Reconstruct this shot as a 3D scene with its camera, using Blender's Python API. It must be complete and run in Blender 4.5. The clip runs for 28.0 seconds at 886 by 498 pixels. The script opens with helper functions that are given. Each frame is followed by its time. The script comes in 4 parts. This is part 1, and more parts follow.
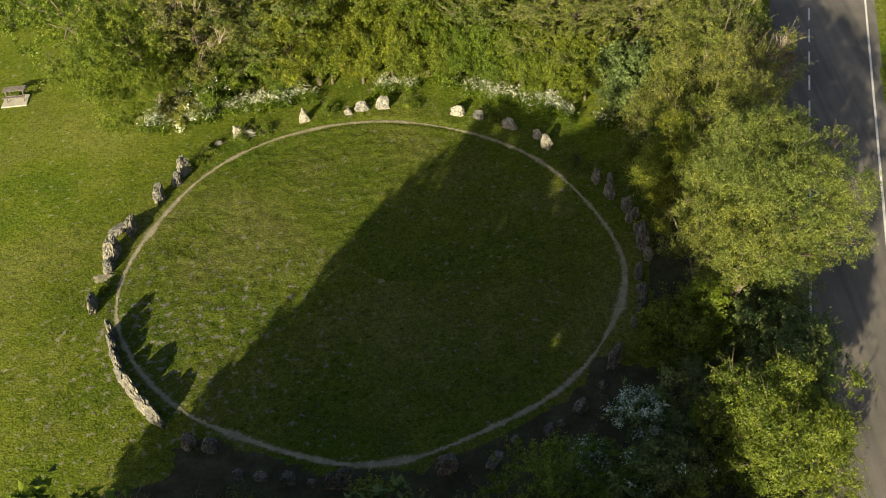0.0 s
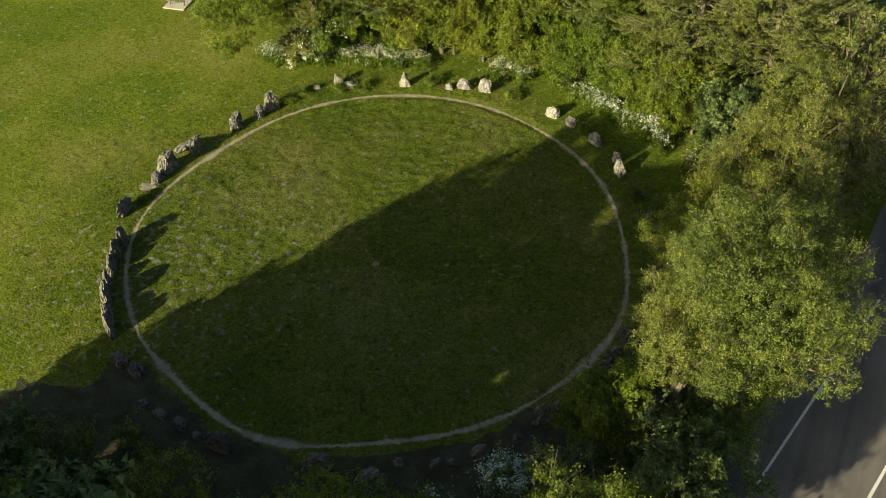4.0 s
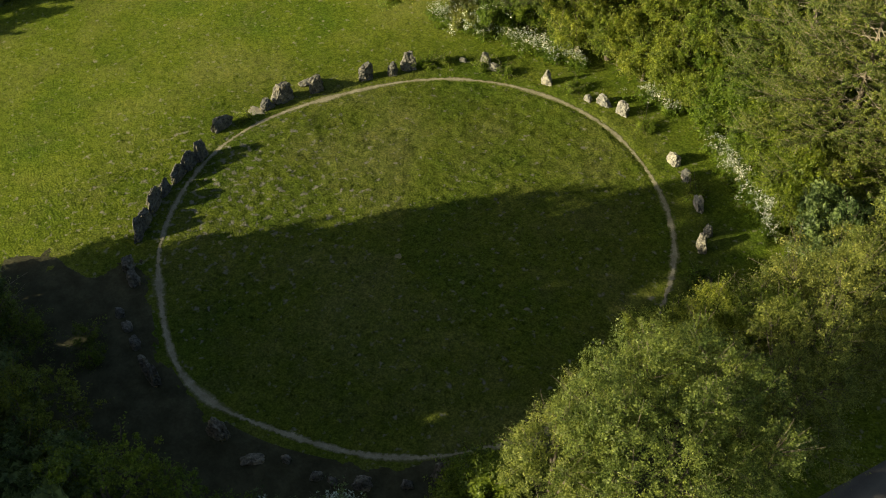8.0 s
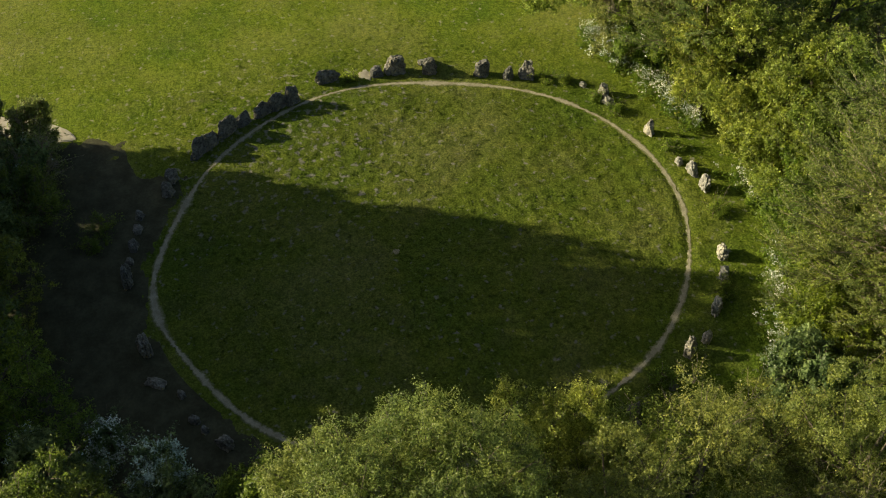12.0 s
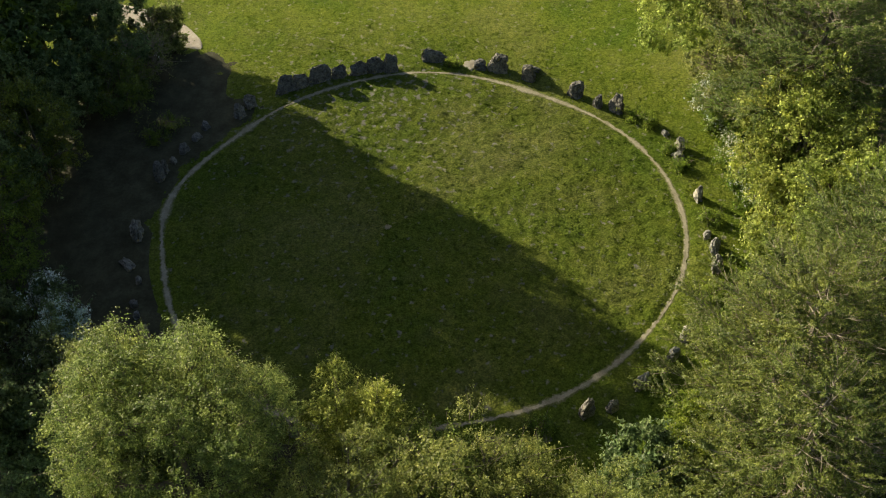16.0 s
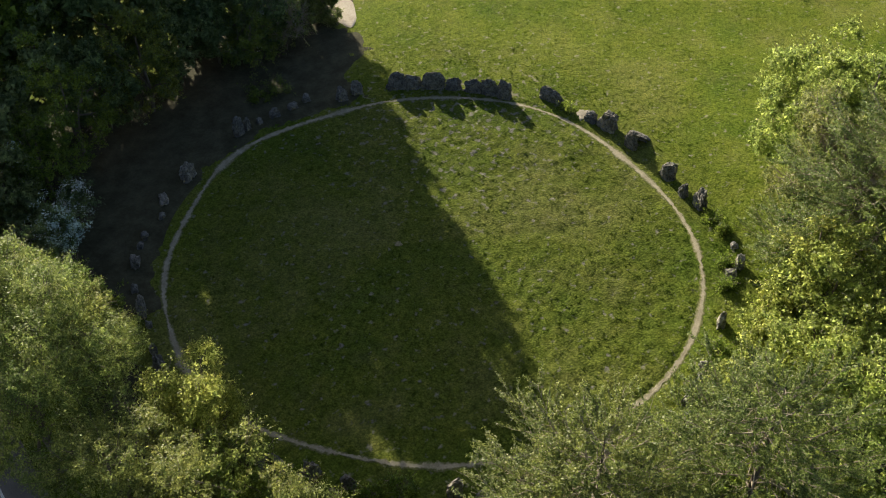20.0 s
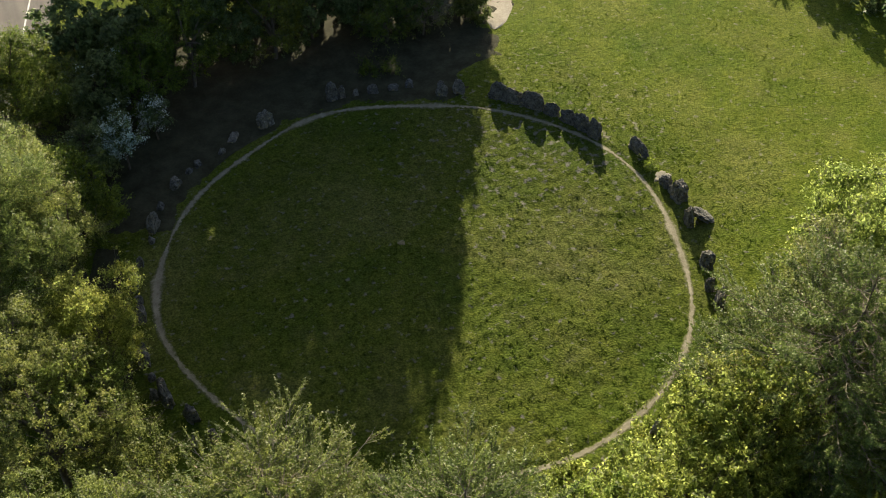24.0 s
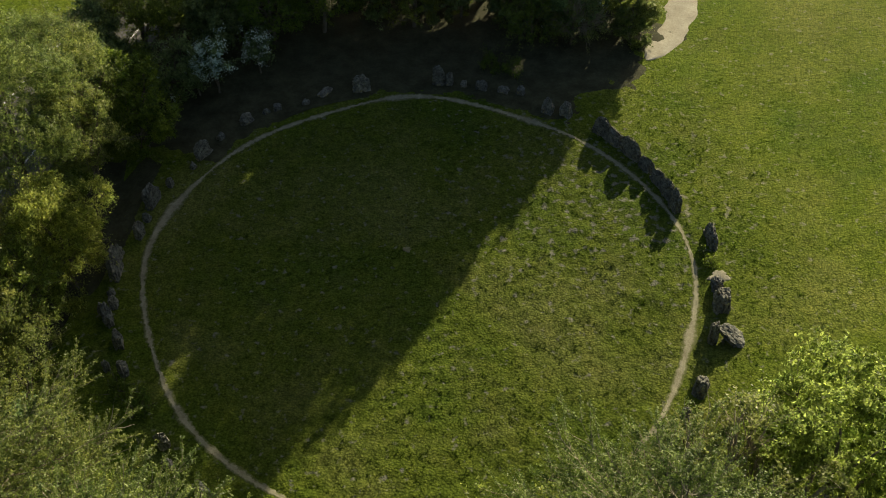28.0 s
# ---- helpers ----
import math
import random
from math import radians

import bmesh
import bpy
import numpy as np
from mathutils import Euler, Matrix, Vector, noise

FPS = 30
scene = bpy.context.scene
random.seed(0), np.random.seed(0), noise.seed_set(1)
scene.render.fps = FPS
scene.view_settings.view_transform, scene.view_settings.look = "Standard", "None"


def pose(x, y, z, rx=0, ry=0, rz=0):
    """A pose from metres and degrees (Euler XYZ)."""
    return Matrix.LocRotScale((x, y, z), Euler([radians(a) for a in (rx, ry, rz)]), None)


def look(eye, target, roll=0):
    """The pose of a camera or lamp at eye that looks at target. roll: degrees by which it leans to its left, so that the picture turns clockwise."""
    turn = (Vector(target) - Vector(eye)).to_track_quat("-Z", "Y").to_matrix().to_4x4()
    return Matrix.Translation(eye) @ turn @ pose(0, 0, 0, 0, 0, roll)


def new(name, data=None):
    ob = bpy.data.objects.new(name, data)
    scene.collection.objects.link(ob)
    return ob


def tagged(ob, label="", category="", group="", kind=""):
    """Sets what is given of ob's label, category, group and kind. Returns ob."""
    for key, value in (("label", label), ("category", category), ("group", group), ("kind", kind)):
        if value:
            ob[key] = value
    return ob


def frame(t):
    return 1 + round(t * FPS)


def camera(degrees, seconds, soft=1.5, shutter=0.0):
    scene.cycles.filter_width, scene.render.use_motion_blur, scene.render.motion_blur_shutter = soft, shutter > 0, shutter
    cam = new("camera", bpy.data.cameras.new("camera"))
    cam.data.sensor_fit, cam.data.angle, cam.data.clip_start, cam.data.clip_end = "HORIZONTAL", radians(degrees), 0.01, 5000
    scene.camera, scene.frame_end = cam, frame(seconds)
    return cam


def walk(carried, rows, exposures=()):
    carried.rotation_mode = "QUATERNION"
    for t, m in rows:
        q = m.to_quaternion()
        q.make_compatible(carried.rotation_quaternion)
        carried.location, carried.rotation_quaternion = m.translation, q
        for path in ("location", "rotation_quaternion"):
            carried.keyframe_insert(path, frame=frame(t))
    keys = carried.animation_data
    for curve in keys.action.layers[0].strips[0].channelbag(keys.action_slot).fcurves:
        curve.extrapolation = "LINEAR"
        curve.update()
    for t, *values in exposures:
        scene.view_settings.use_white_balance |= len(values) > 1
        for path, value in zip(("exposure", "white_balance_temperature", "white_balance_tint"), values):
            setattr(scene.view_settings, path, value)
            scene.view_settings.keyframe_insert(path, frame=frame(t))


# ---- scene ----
cam = camera(46.05, 28.0, 1.05)
PATH = [
    (0, (6.678, -43.158, 39.333), (6.102, -35.051, 32.374), -3.93),
    (0.5, (8.764, -42.454, 39.355), (7.790, -34.391, 32.389), -3.93),
    (1, (10.916, -41.881, 39.254), (9.534, -33.935, 32.223), -3.85),
    (1.5, (13.065, -41.221, 39.192), (11.294, -33.391, 32.116), -3.78),
    (2, (15.228, -40.500, 39.182), (13.067, -32.790, 32.084), -3.68),
    (2.5, (17.301, -39.641, 39.184), (14.765, -32.057, 32.075), -3.65),
    (3, (19.324, -38.560, 39.193), (16.401, -31.125, 32.074), -3.59),
    (3.5, (21.179, -37.270, 39.164), (17.886, -30.019, 32.017), -3.58),
    (5.5, (27.199, -30.439, 38.961), (22.437, -24.261, 31.637), -3.41),
    (6, (28.433, -28.600, 38.919), (23.343, -22.748, 31.549), -3.38),
    (6.5, (29.608, -26.793, 38.888), (24.225, -21.278, 31.464), -3.34),
    (7, (30.836, -24.941, 38.908), (25.173, -19.767, 31.448), -3.21),
    (7.5, (32.066, -23.066, 38.970), (26.136, -18.230, 31.490), -3.06),
    (8, (33.299, -21.233, 39.023), (27.116, -16.742, 31.533), -2.89),
    (8.5, (34.475, -19.406, 39.060), (28.055, -15.264, 31.568), -2.73),
    (9, (35.558, -17.508, 39.048), (28.926, -13.729, 31.550), -2.57),
    (9.5, (36.460, -15.569, 39.013), (29.639, -12.167, 31.504), -2.44),
    (10, (37.246, -13.477, 39.010), (30.248, -10.466, 31.495), -2.26),
    (10.5, (37.883, -11.298, 39.040), (30.740, -8.678, 31.517), -2.06),
    (11, (38.365, -9.142, 39.131), (31.098, -6.931, 31.595), -1.87),
    (11.5, (38.714, -6.996, 39.256), (31.354, -5.188, 31.702), -1.71),
    (12, (38.927, -4.770, 39.361), (31.501, -3.376, 31.783), -1.53),
    (12.5, (39.080, -2.534, 39.449), (31.610, -1.543, 31.852), -1.40),
    (14.5, (39.642, 6.646, 39.697), (32.185, 5.966, 32.054), -0.84),
    (15, (39.722, 9.003, 39.727), (32.300, 7.894, 32.099), -0.74),
    (15.5, (39.749, 11.357, 39.726), (32.366, 9.824, 32.134), -0.73),
    (16, (39.670, 13.791, 39.756), (32.330, 11.822, 32.223), -0.71),
    (16.5, (39.349, 16.192, 39.799), (32.071, 13.788, 32.332), -0.71),
    (17, (38.682, 18.561, 39.868), (31.501, 15.707, 32.468), -0.63),
    (17.5, (37.662, 20.727, 39.910), (30.629, 17.439, 32.547), -0.54),
    (18, (36.337, 22.691, 39.908), (29.513, 18.997, 32.542), -0.41),
    (18.5, (34.742, 24.469, 39.960), (28.151, 20.398, 32.578), -0.32),
    (19, (32.960, 26.088, 40.028), (26.638, 21.671, 32.611), -0.26),
    (19.5, (31.069, 27.544, 40.096), (25.033, 22.812, 32.635), -0.30),
    (20, (29.148, 28.983, 40.130), (23.440, 23.946, 32.611), -0.31),
    (20.5, (27.234, 30.433, 40.180), (21.859, 25.102, 32.618), -0.35),
    (21, (25.418, 31.883, 40.238), (20.384, 26.272, 32.645), -0.43),
    (21.5, (23.627, 33.275, 40.294), (18.929, 27.403, 32.683), -0.54),
    (23.5, (15.783, 38.188, 40.555), (12.503, 31.373, 32.986), -0.61),
    (24, (13.561, 38.962, 40.567), (10.676, 31.956, 33.011), -0.56),
    (24.5, (11.229, 39.361, 40.504), (8.759, 32.202, 32.945), -0.50),
    (25, (8.860, 39.463, 40.407), (6.828, 32.191, 32.827), -0.42),
    (25.5, (6.568, 39.293, 40.320), (4.968, 31.953, 32.699), -0.41),
    (26, (4.294, 38.942, 40.252), (3.125, 31.576, 32.579), -0.39),
    (26.5, (2.046, 38.488, 40.238), (1.303, 31.122, 32.513), -0.37),
    (27, (-0.209, 37.991, 40.275), (-0.521, 30.648, 32.499), -0.32),
    (27.5, (-2.408, 37.533, 40.365), (-2.298, 30.234, 32.541), -0.35),
    (28, (-4.663, 37.062, 40.478), (-4.123, 29.827, 32.613), -0.34),
]
# the clip's camera drifts a little in exposure and white balance
SEEN = ((0, 1.28, 6500, 14), (3, 1.18, 6500, 9), (6, 1.07, 6500, 9), (8, 1.05, 6550, 9), (12, 1.1, 6500, 9), (15, 1.22, 6300, 13), (17, 1.36, 6050, 16), (21, 1.44, 5850, 20), (24, 1.34, 6050, 17), (26, 1.13, 6300, 10), (28, 0.96, 6450, 7))
walk(cam, [(t, look(eye, target, roll)) for t, eye, target, roll in PATH], SEEN)


# ---- light: low evening sun under a clear sky ----
SUN_AZ, SUN_EL = 248.0, 18.5            # degrees from +x, degrees above the ground
world = bpy.data.worlds.new("sky")
scene.world = world
world.use_nodes = True
wn = world.node_tree.nodes
sky = wn.new("ShaderNodeTexSky")
sky.sky_type, sky.sun_disc = "NISHITA", False
sky.sun_elevation, sky.sun_rotation = radians(SUN_EL), radians(90 - SUN_AZ)
sky.dust_density, sky.ozone_density = 2.5, 0.6
world.node_tree.links.new(sky.outputs[0], wn["Background"].inputs[0])
wn["Background"].inputs[1].default_value = 0.053
sun = new("sun", bpy.data.lights.new("sun", "SUN"))
sun.data.energy, sun.data.angle, sun.data.color = 5.0, radians(0.53), (1.0, 0.87, 0.58)
sa, se = radians(SUN_AZ), radians(SUN_EL)
sun.matrix_world = look((60 * math.cos(sa), 60 * math.sin(sa), 60 * math.tan(se)), (0, 0, 0))


# ---- materials ----
def material(name):
    m = bpy.data.materials.new(name)
    m.use_nodes = True
    return m, m.node_tree.nodes, m.node_tree.links, m.node_tree.nodes["Principled BSDF"]


def noise_node(n, l, scale, detail=4.0, rough=0.6, coord=None, kind="ShaderNodeTexNoise"):
    t = n.new(kind)
    t.inputs["Scale"].default_value = scale
    if kind == "ShaderNodeTexNoise":
        t.inputs["Detail"].default_value, t.inputs["Roughness"].default_value = detail, rough
    if coord:
        l.new(coord, t.inputs["Vector"])
    return t


def ramp(n, l, source, stops):
    r = n.new("ShaderNodeValToRGB")
    e = r.color_ramp.elements
    while len(e) < len(stops):
        e.new(0.5)
    for k, (p, c) in zip(e, stops):
        k.position, k.color = p, (*c, 1)
    l.new(source, r.inputs[0])
    return r


def mix(n, l, fac, a, b, mode="MIX"):
    m = n.new("ShaderNodeMix")
    m.data_type, m.blend_type = "RGBA", mode
    if isinstance(fac, float):
        m.inputs[0].default_value = fac
    else:
        l.new(fac, m.inputs[0])
    for k, v in ((6, a), (7, b)):
        if isinstance(v, tuple):
            m.inputs[k].default_value = (*v, 1)
        else:
            l.new(v, m.inputs[k])
    return m.outputs[2]


def bump(n, l, bsdf, height, strength, distance):
    b = n.new("ShaderNodeBump")
    b.inputs["Strength"].default_value, b.inputs["Distance"].default_value = strength, distance
    l.new(height, b.inputs["Height"])
    l.new(b.outputs[0], bsdf.inputs["Normal"])


def coords(n):
    return n.new("ShaderNodeTexCoord").outputs["Object"]


def grass_material(name, blades):
    m, n, l, b = material(name)
    co = n.new("ShaderNodeNewGeometry").outputs["Position"]
    big = noise_node(n, l, 0.11, 4, 0.6, co)
    mid = noise_node(n, l, 0.9, 5, 0.65, co)
    fine = noise_node(n, l, 13.0, 5, 0.75, co)
    tint = ramp(n, l, big.outputs[0], [(0.34, (0.076, 0.112, 0.011)), (0.5, (0.110, 0.135, 0.014)), (0.66, (0.148, 0.158, 0.030))])
    spots = ramp(n, l, mid.outputs[0], [(0.3, (0.84, 0.88, 0.82)), (0.5, (1, 1, 1)), (0.72, (1.16, 1.08, 1.1))])
    c = mix(n, l, 1.0, tint.outputs[0], spots.outputs[0], "MULTIPLY")
    clod = noise_node(n, l, 3.2, 3, 0.6, co)
    c = mix(n, l, 1.0, c, ramp(n, l, clod.outputs[0], [(0.34, (0.66, 0.70, 0.66)), (0.5, (1, 1, 1)), (0.68, (1.16, 1.14, 1.12))]).outputs[0], "MULTIPLY")
    moss = noise_node(n, l, 0.33, 5, 0.7, co)
    c = mix(n, l, ramp(n, l, moss.outputs[0], [(0.5, (0, 0, 0)), (0.66, (0.3, 0.3, 0.3))]).outputs[0], c, (0.135, 0.125, 0.038))
    if blades:
        geo = n.new("ShaderNodeNewGeometry")
        vary = ramp(n, l, geo.outputs["Random Per Island"], [(0.0, (0.7, 0.75, 0.66)), (0.55, (1.0, 1.02, 0.95)), (1.0, (1.2, 1.18, 1.1))])
        c = mix(n, l, 1.0, c, vary.outputs[0], "MULTIPLY")
    else:
        grit = ramp(n, l, fine.outputs[0], [(0.3, (0.66, 0.7, 0.62)), (0.52, (1, 1, 1)), (0.72, (1.25, 1.22, 1.18))])
        c = mix(n, l, 1.0, c, grit.outputs[0], "MULTIPLY")
        # tufts; the shade in the gaps between them is put into the colour
        bent = mix(n, l, 0.12, co, mid.outputs["Color"], "ADD")
        tuft = noise_node(n, l, 8.0, coord=bent, kind="ShaderNodeTexVoronoi")
        up = n.new("ShaderNodeMath")
        up.operation = "SUBTRACT"
        l.new(fine.outputs[0], up.inputs[0])
        l.new(tuft.outputs["Distance"], up.inputs[1])
        lift = n.new("ShaderNodeMath")
        lift.inputs[1].default_value = 0.4
        l.new(up.outputs[0], lift.inputs[0])
        gap_shade = ramp(n, l, lift.outputs[0], [(0.2, (0.72, 0.75, 0.72)), (0.45, (1.0, 1.0, 1.0)), (0.68, (1.12, 1.1, 1.08))])
        c = mix(n, l, 1.0, c, gap_shade.outputs[0], "MULTIPLY")
        bump(n, l, b, up.outputs[0], 0.6, 0.05)
    dead = noise_node(n, l, 2.3, 2.5, 0.55, co)
    # trampled, drier turf by the western stones
    drier = n.new("ShaderNodeVectorMath")
    drier.operation = "DISTANCE"
    l.new(co, drier.inputs[0])
    drier.inputs[1].default_value = (-11.0, -5.0, 0)
    dry = n.new("ShaderNodeMapRange")
    dry.inputs[1].default_value, dry.inputs[2].default_value = 2.0, 11.0
    dry.inputs[3].default_value, dry.inputs[4].default_value = 0.075, 0.0
    l.new(drier.outputs["Value"], dry.inputs[0])
    wear = n.new("ShaderNodeMath")
    l.new(dead.outputs[0], wear.inputs[0])
    l.new(dry.outputs[0], wear.inputs[1])
    patch = ramp(n, l, wear.outputs[0], [(0.615, (0, 0, 0)), (0.73, (0.8, 0.8, 0.8))])
    c = mix(n, l, patch.outputs[0], c, (0.22, 0.20, 0.13))
    # the grazed field outside is paler than the turf inside the circle
    far = n.new("ShaderNodeVectorMath")
    far.operation = "DISTANCE"
    l.new(co, far.inputs[0])
    far.inputs[1].default_value = (-0.8, 1.7, 0)
    edge = n.new("ShaderNodeMapRange")
    edge.inputs[1].default_value, edge.inputs[2].default_value = 12.0, 22.0
    l.new(far.outputs["Value"], edge.inputs[0])
    c = mix(n, l, edge.outputs[0], mix(n, l, 1.0, c, (0.77, 0.80, 1.1), "MULTIPLY"), mix(n, l, 1.0, c, (1.17, 1.22, 1.28), "MULTIPLY"))
    l.new(c, b.inputs["Base Color"])
    b.inputs["Roughness"].default_value = 0.85
    b.inputs["Specular IOR Level"].default_value = 0.02
    if blades:
        t = n.new("ShaderNodeBsdfTranslucent")
        l.new(mix(n, l, 1.0, c, (1.3, 1.65, 0.9), "MULTIPLY"), t.inputs[0])
        s = n.new("ShaderNodeMixShader")
        s.inputs[0].default_value = 0.22
        l.new(b.outputs[0], s.inputs[1])
        l.new(t.outputs[0], s.inputs[2])
        l.new(s.outputs[0], n["Material Output"].inputs[0])
    return m


def leaf_material(name, low, high, glow=0.35, shine=(1.72, 1.8, 2.6)):
    """Leaves: some light shines through each, and each differs a little."""
    m, n, l, b = material(name)
    geo = n.new("ShaderNodeNewGeometry")
    dim, lit = tuple(k * 0.75 for k in low), tuple(k * 1.15 for k in high)
    c = ramp(n, l, geo.outputs["Random Per Island"], [(0.0, dim), (1.0, lit)]).outputs[0]
    patch = noise_node(n, l, 0.55, 3, 0.6, geo.outputs["Position"])
    c = mix(n, l, 1.0, c, ramp(n, l, patch.outputs[0], [(0.3, (0.72, 0.78, 0.75)), (0.7, (1.22, 1.15, 1.0))]).outputs[0], "MULTIPLY")
    spray = noise_node(n, l, 2.6, 2, 0.5, geo.outputs["Position"])
    c = mix(n, l, 1.0, c, ramp(n, l, spray.outputs[0], [(0.36, (0.48, 0.55, 0.52)), (0.52, (1, 1, 1)), (0.66, (1.22, 1.17, 1.1))]).outputs[0], "MULTIPLY")
    info = n.new("ShaderNodeObjectInfo")
    hue = ramp(n, l, info.outputs["Random"], [(0.0, (1.0, 1.1, 1.05)), (1.0, (1.26, 1.18, 1.12))])
    c = mix(n, l, 1.0, c, hue.outputs[0], "MULTIPLY")
    l.new(c, b.inputs["Base Color"])
    b.inputs["Roughness"].default_value, b.inputs["Specular IOR Level"].default_value = 0.5, 0.34
    t = n.new("ShaderNodeBsdfTranslucent")
    l.new(mix(n, l, 1.0, c, shine, "MULTIPLY"), t.inputs[0])
    s = n.new("ShaderNodeMixShader")
    s.inputs[0].default_value = glow
    l.new(b.outputs[0], s.inputs[1])
    l.new(t.outputs[0], s.inputs[2])
    l.new(s.outputs[0], n["Material Output"].inputs[0])
    return m


def stone_material(name, k):
    m, n, l, b = material(name)
    co = coords(n)
    info = n.new("ShaderNodeObjectInfo")
    big = noise_node(n, l, 1.6, 6, 0.65, co)
    fine = noise_node(n, l, 9.0, 8, 0.7, co)
    vor = noise_node(n, l, 6.0, coord=co, kind="ShaderNodeTexVoronoi")
    base = ramp(n, l, big.outputs[0], [(0.28, (0.125 * k, 0.123 * k, 0.108 * k)), (0.5, (0.295 * k, 0.29 * k, 0.257 * k)), (0.72, (0.47 * k, 0.463 * k, 0.418 * k))])
    lich = ramp(n, l, fine.outputs[0], [(0.38, (0.22, 0.215, 0.2)), (0.5, (0.8, 0.8, 0.78)), (0.64, (1.15, 1.13, 1.05))])
    c = mix(n, l, 0.85, base.outputs[0], lich.outputs[0], "MULTIPLY")
    spot = noise_node(n, l, 3.3, 3, 0.5, co)
    gold = ramp(n, l, spot.outputs[0], [(0.62, (0, 0, 0)), (0.7, (0.55, 0.55, 0.55))])
    c = mix(n, l, gold.outputs[0], c, (0.36, 0.29, 0.10))
    tone = ramp(n, l, info.outputs["Random"], [(0.0, (0.8, 0.82, 0.85)), (0.8, (1.05, 1.03, 1.0)), (1.0, (1.2, 1.17, 1.1))])
    c = mix(n, l, 1.0, c, tone.outputs[0], "MULTIPLY")
    l.new(c, b.inputs["Base Color"])
    b.inputs["Roughness"].default_value, b.inputs["Specular IOR Level"].default_value = 0.92, 0.1
    h = n.new("ShaderNodeMath")
    h.operation = "ADD"
    l.new(fine.outputs[0], h.inputs[0])
    l.new(vor.outputs["Distance"], h.inputs[1])
    bump(n, l, b, h.outputs[0], 0.8, 0.05)
    return m


def plain_material(name, stops, scale, rough=0.9, relief=0.02, scale2=None):
    """A rough surface whose colour wanders between stops at two scales."""
    m, n, l, b = material(name)
    co = coords(n)
    a = noise_node(n, l, scale, 6, 0.65, co)
    f = noise_node(n, l, scale2 or scale * 12, 5, 0.7, co)
    c = ramp(n, l, a.outputs[0], stops).outputs[0]
    c = mix(n, l, 0.7, c, ramp(n, l, f.outputs[0], [(0.3, (0.65, 0.65, 0.65)), (0.7, (1.25, 1.25, 1.25))]).outputs[0], "MULTIPLY")
    l.new(c, b.inputs["Base Color"])
    b.inputs["Roughness"].default_value, b.inputs["Specular IOR Level"].default_value = rough, 0.12
    bump(n, l, b, f.outputs[0], 0.6, relief)
    return m


GRASS = grass_material("lawn", False)
BLADES = grass_material("grass_blades", True)
STONE = stone_material("limestone", 0.68)
PALE_STONE = stone_material("pale_limestone", 1.05)
EARTH = plain_material("trodden_earth", [(0.3, (0.18, 0.162, 0.112)), (0.55, (0.285, 0.262, 0.196)), (0.75, (0.37, 0.345, 0.268))], 1.6)
PATH_EARTH = plain_material("path_earth", [(0.3, (0.185, 0.167, 0.108)), (0.55, (0.285, 0.262, 0.182)), (0.75, (0.37, 0.344, 0.246))], 1.6)


def grassy_edge(m):
    """Turf creeps in from the sides of the path, in ragged tongues."""
    n, l = m.node_tree.nodes, m.node_tree.links
    b = n["Principled BSDF"]
    earth = b.inputs["Base Color"].links[0].from_socket
    at = n.new("ShaderNodeAttribute")
    at.attribute_name = "verge"
    tongue = noise_node(n, l, 6.0, 5, 0.7, coords(n))
    add = n.new("ShaderNodeMath")
    l.new(at.outputs["Fac"], add.inputs[0])
    l.new(tongue.outputs[0], add.inputs[1])
    half = n.new("ShaderNodeMath")
    half.operation = "MULTIPLY"
    half.inputs[1].default_value = 0.6
    l.new(add.outputs[0], half.inputs[0])
    cover = ramp(n, l, half.outputs[0], [(0.58, (0, 0, 0)), (0.8, (0.92, 0.92, 0.92))])
    l.new(mix(n, l, cover.outputs[0], earth, (0.085, 0.098, 0.022)), b.inputs["Base Color"])


grassy_edge(PATH_EARTH)
WORN = plain_material("worn_turf", [(0.3, (0.13, 0.115, 0.06)), (0.7, (0.25, 0.225, 0.14))], 5.0)
SAND = plain_material("pale_gravel", [(0.3, (0.30, 0.27, 0.205)), (0.7, (0.47, 0.43, 0.345))], 0.7)
ASPHALT = plain_material("asphalt", [(0.3, (0.115, 0.107, 0.095)), (0.7, (0.185, 0.172, 0.152))], 0.25, 0.8, 0.006, 25)


def wheel_tracks(m):
    """Long worn streaks that run with the traffic."""
    n, l = m.node_tree.nodes, m.node_tree.links
    b = n["Principled BSDF"]
    tar = b.inputs["Base Color"].links[0].from_socket
    turn = n.new("ShaderNodeMapping")
    turn.inputs["Rotation"].default_value = (0, 0, math.atan(0.233))
    turn.inputs["Scale"].default_value = (1.1, 0.025, 1.0)
    l.new(coords(n), turn.inputs["Vector"])
    streak = noise_node(n, l, 1.0, 3, 0.5, turn.outputs[0])
    l.new(mix(n, l, 1.0, tar, ramp(n, l, streak.outputs[0], [(0.35, (0.72, 0.74, 0.78)), (0.65, (1.2, 1.19, 1.16))]).outputs[0], "MULTIPLY"), b.inputs["Base Color"])


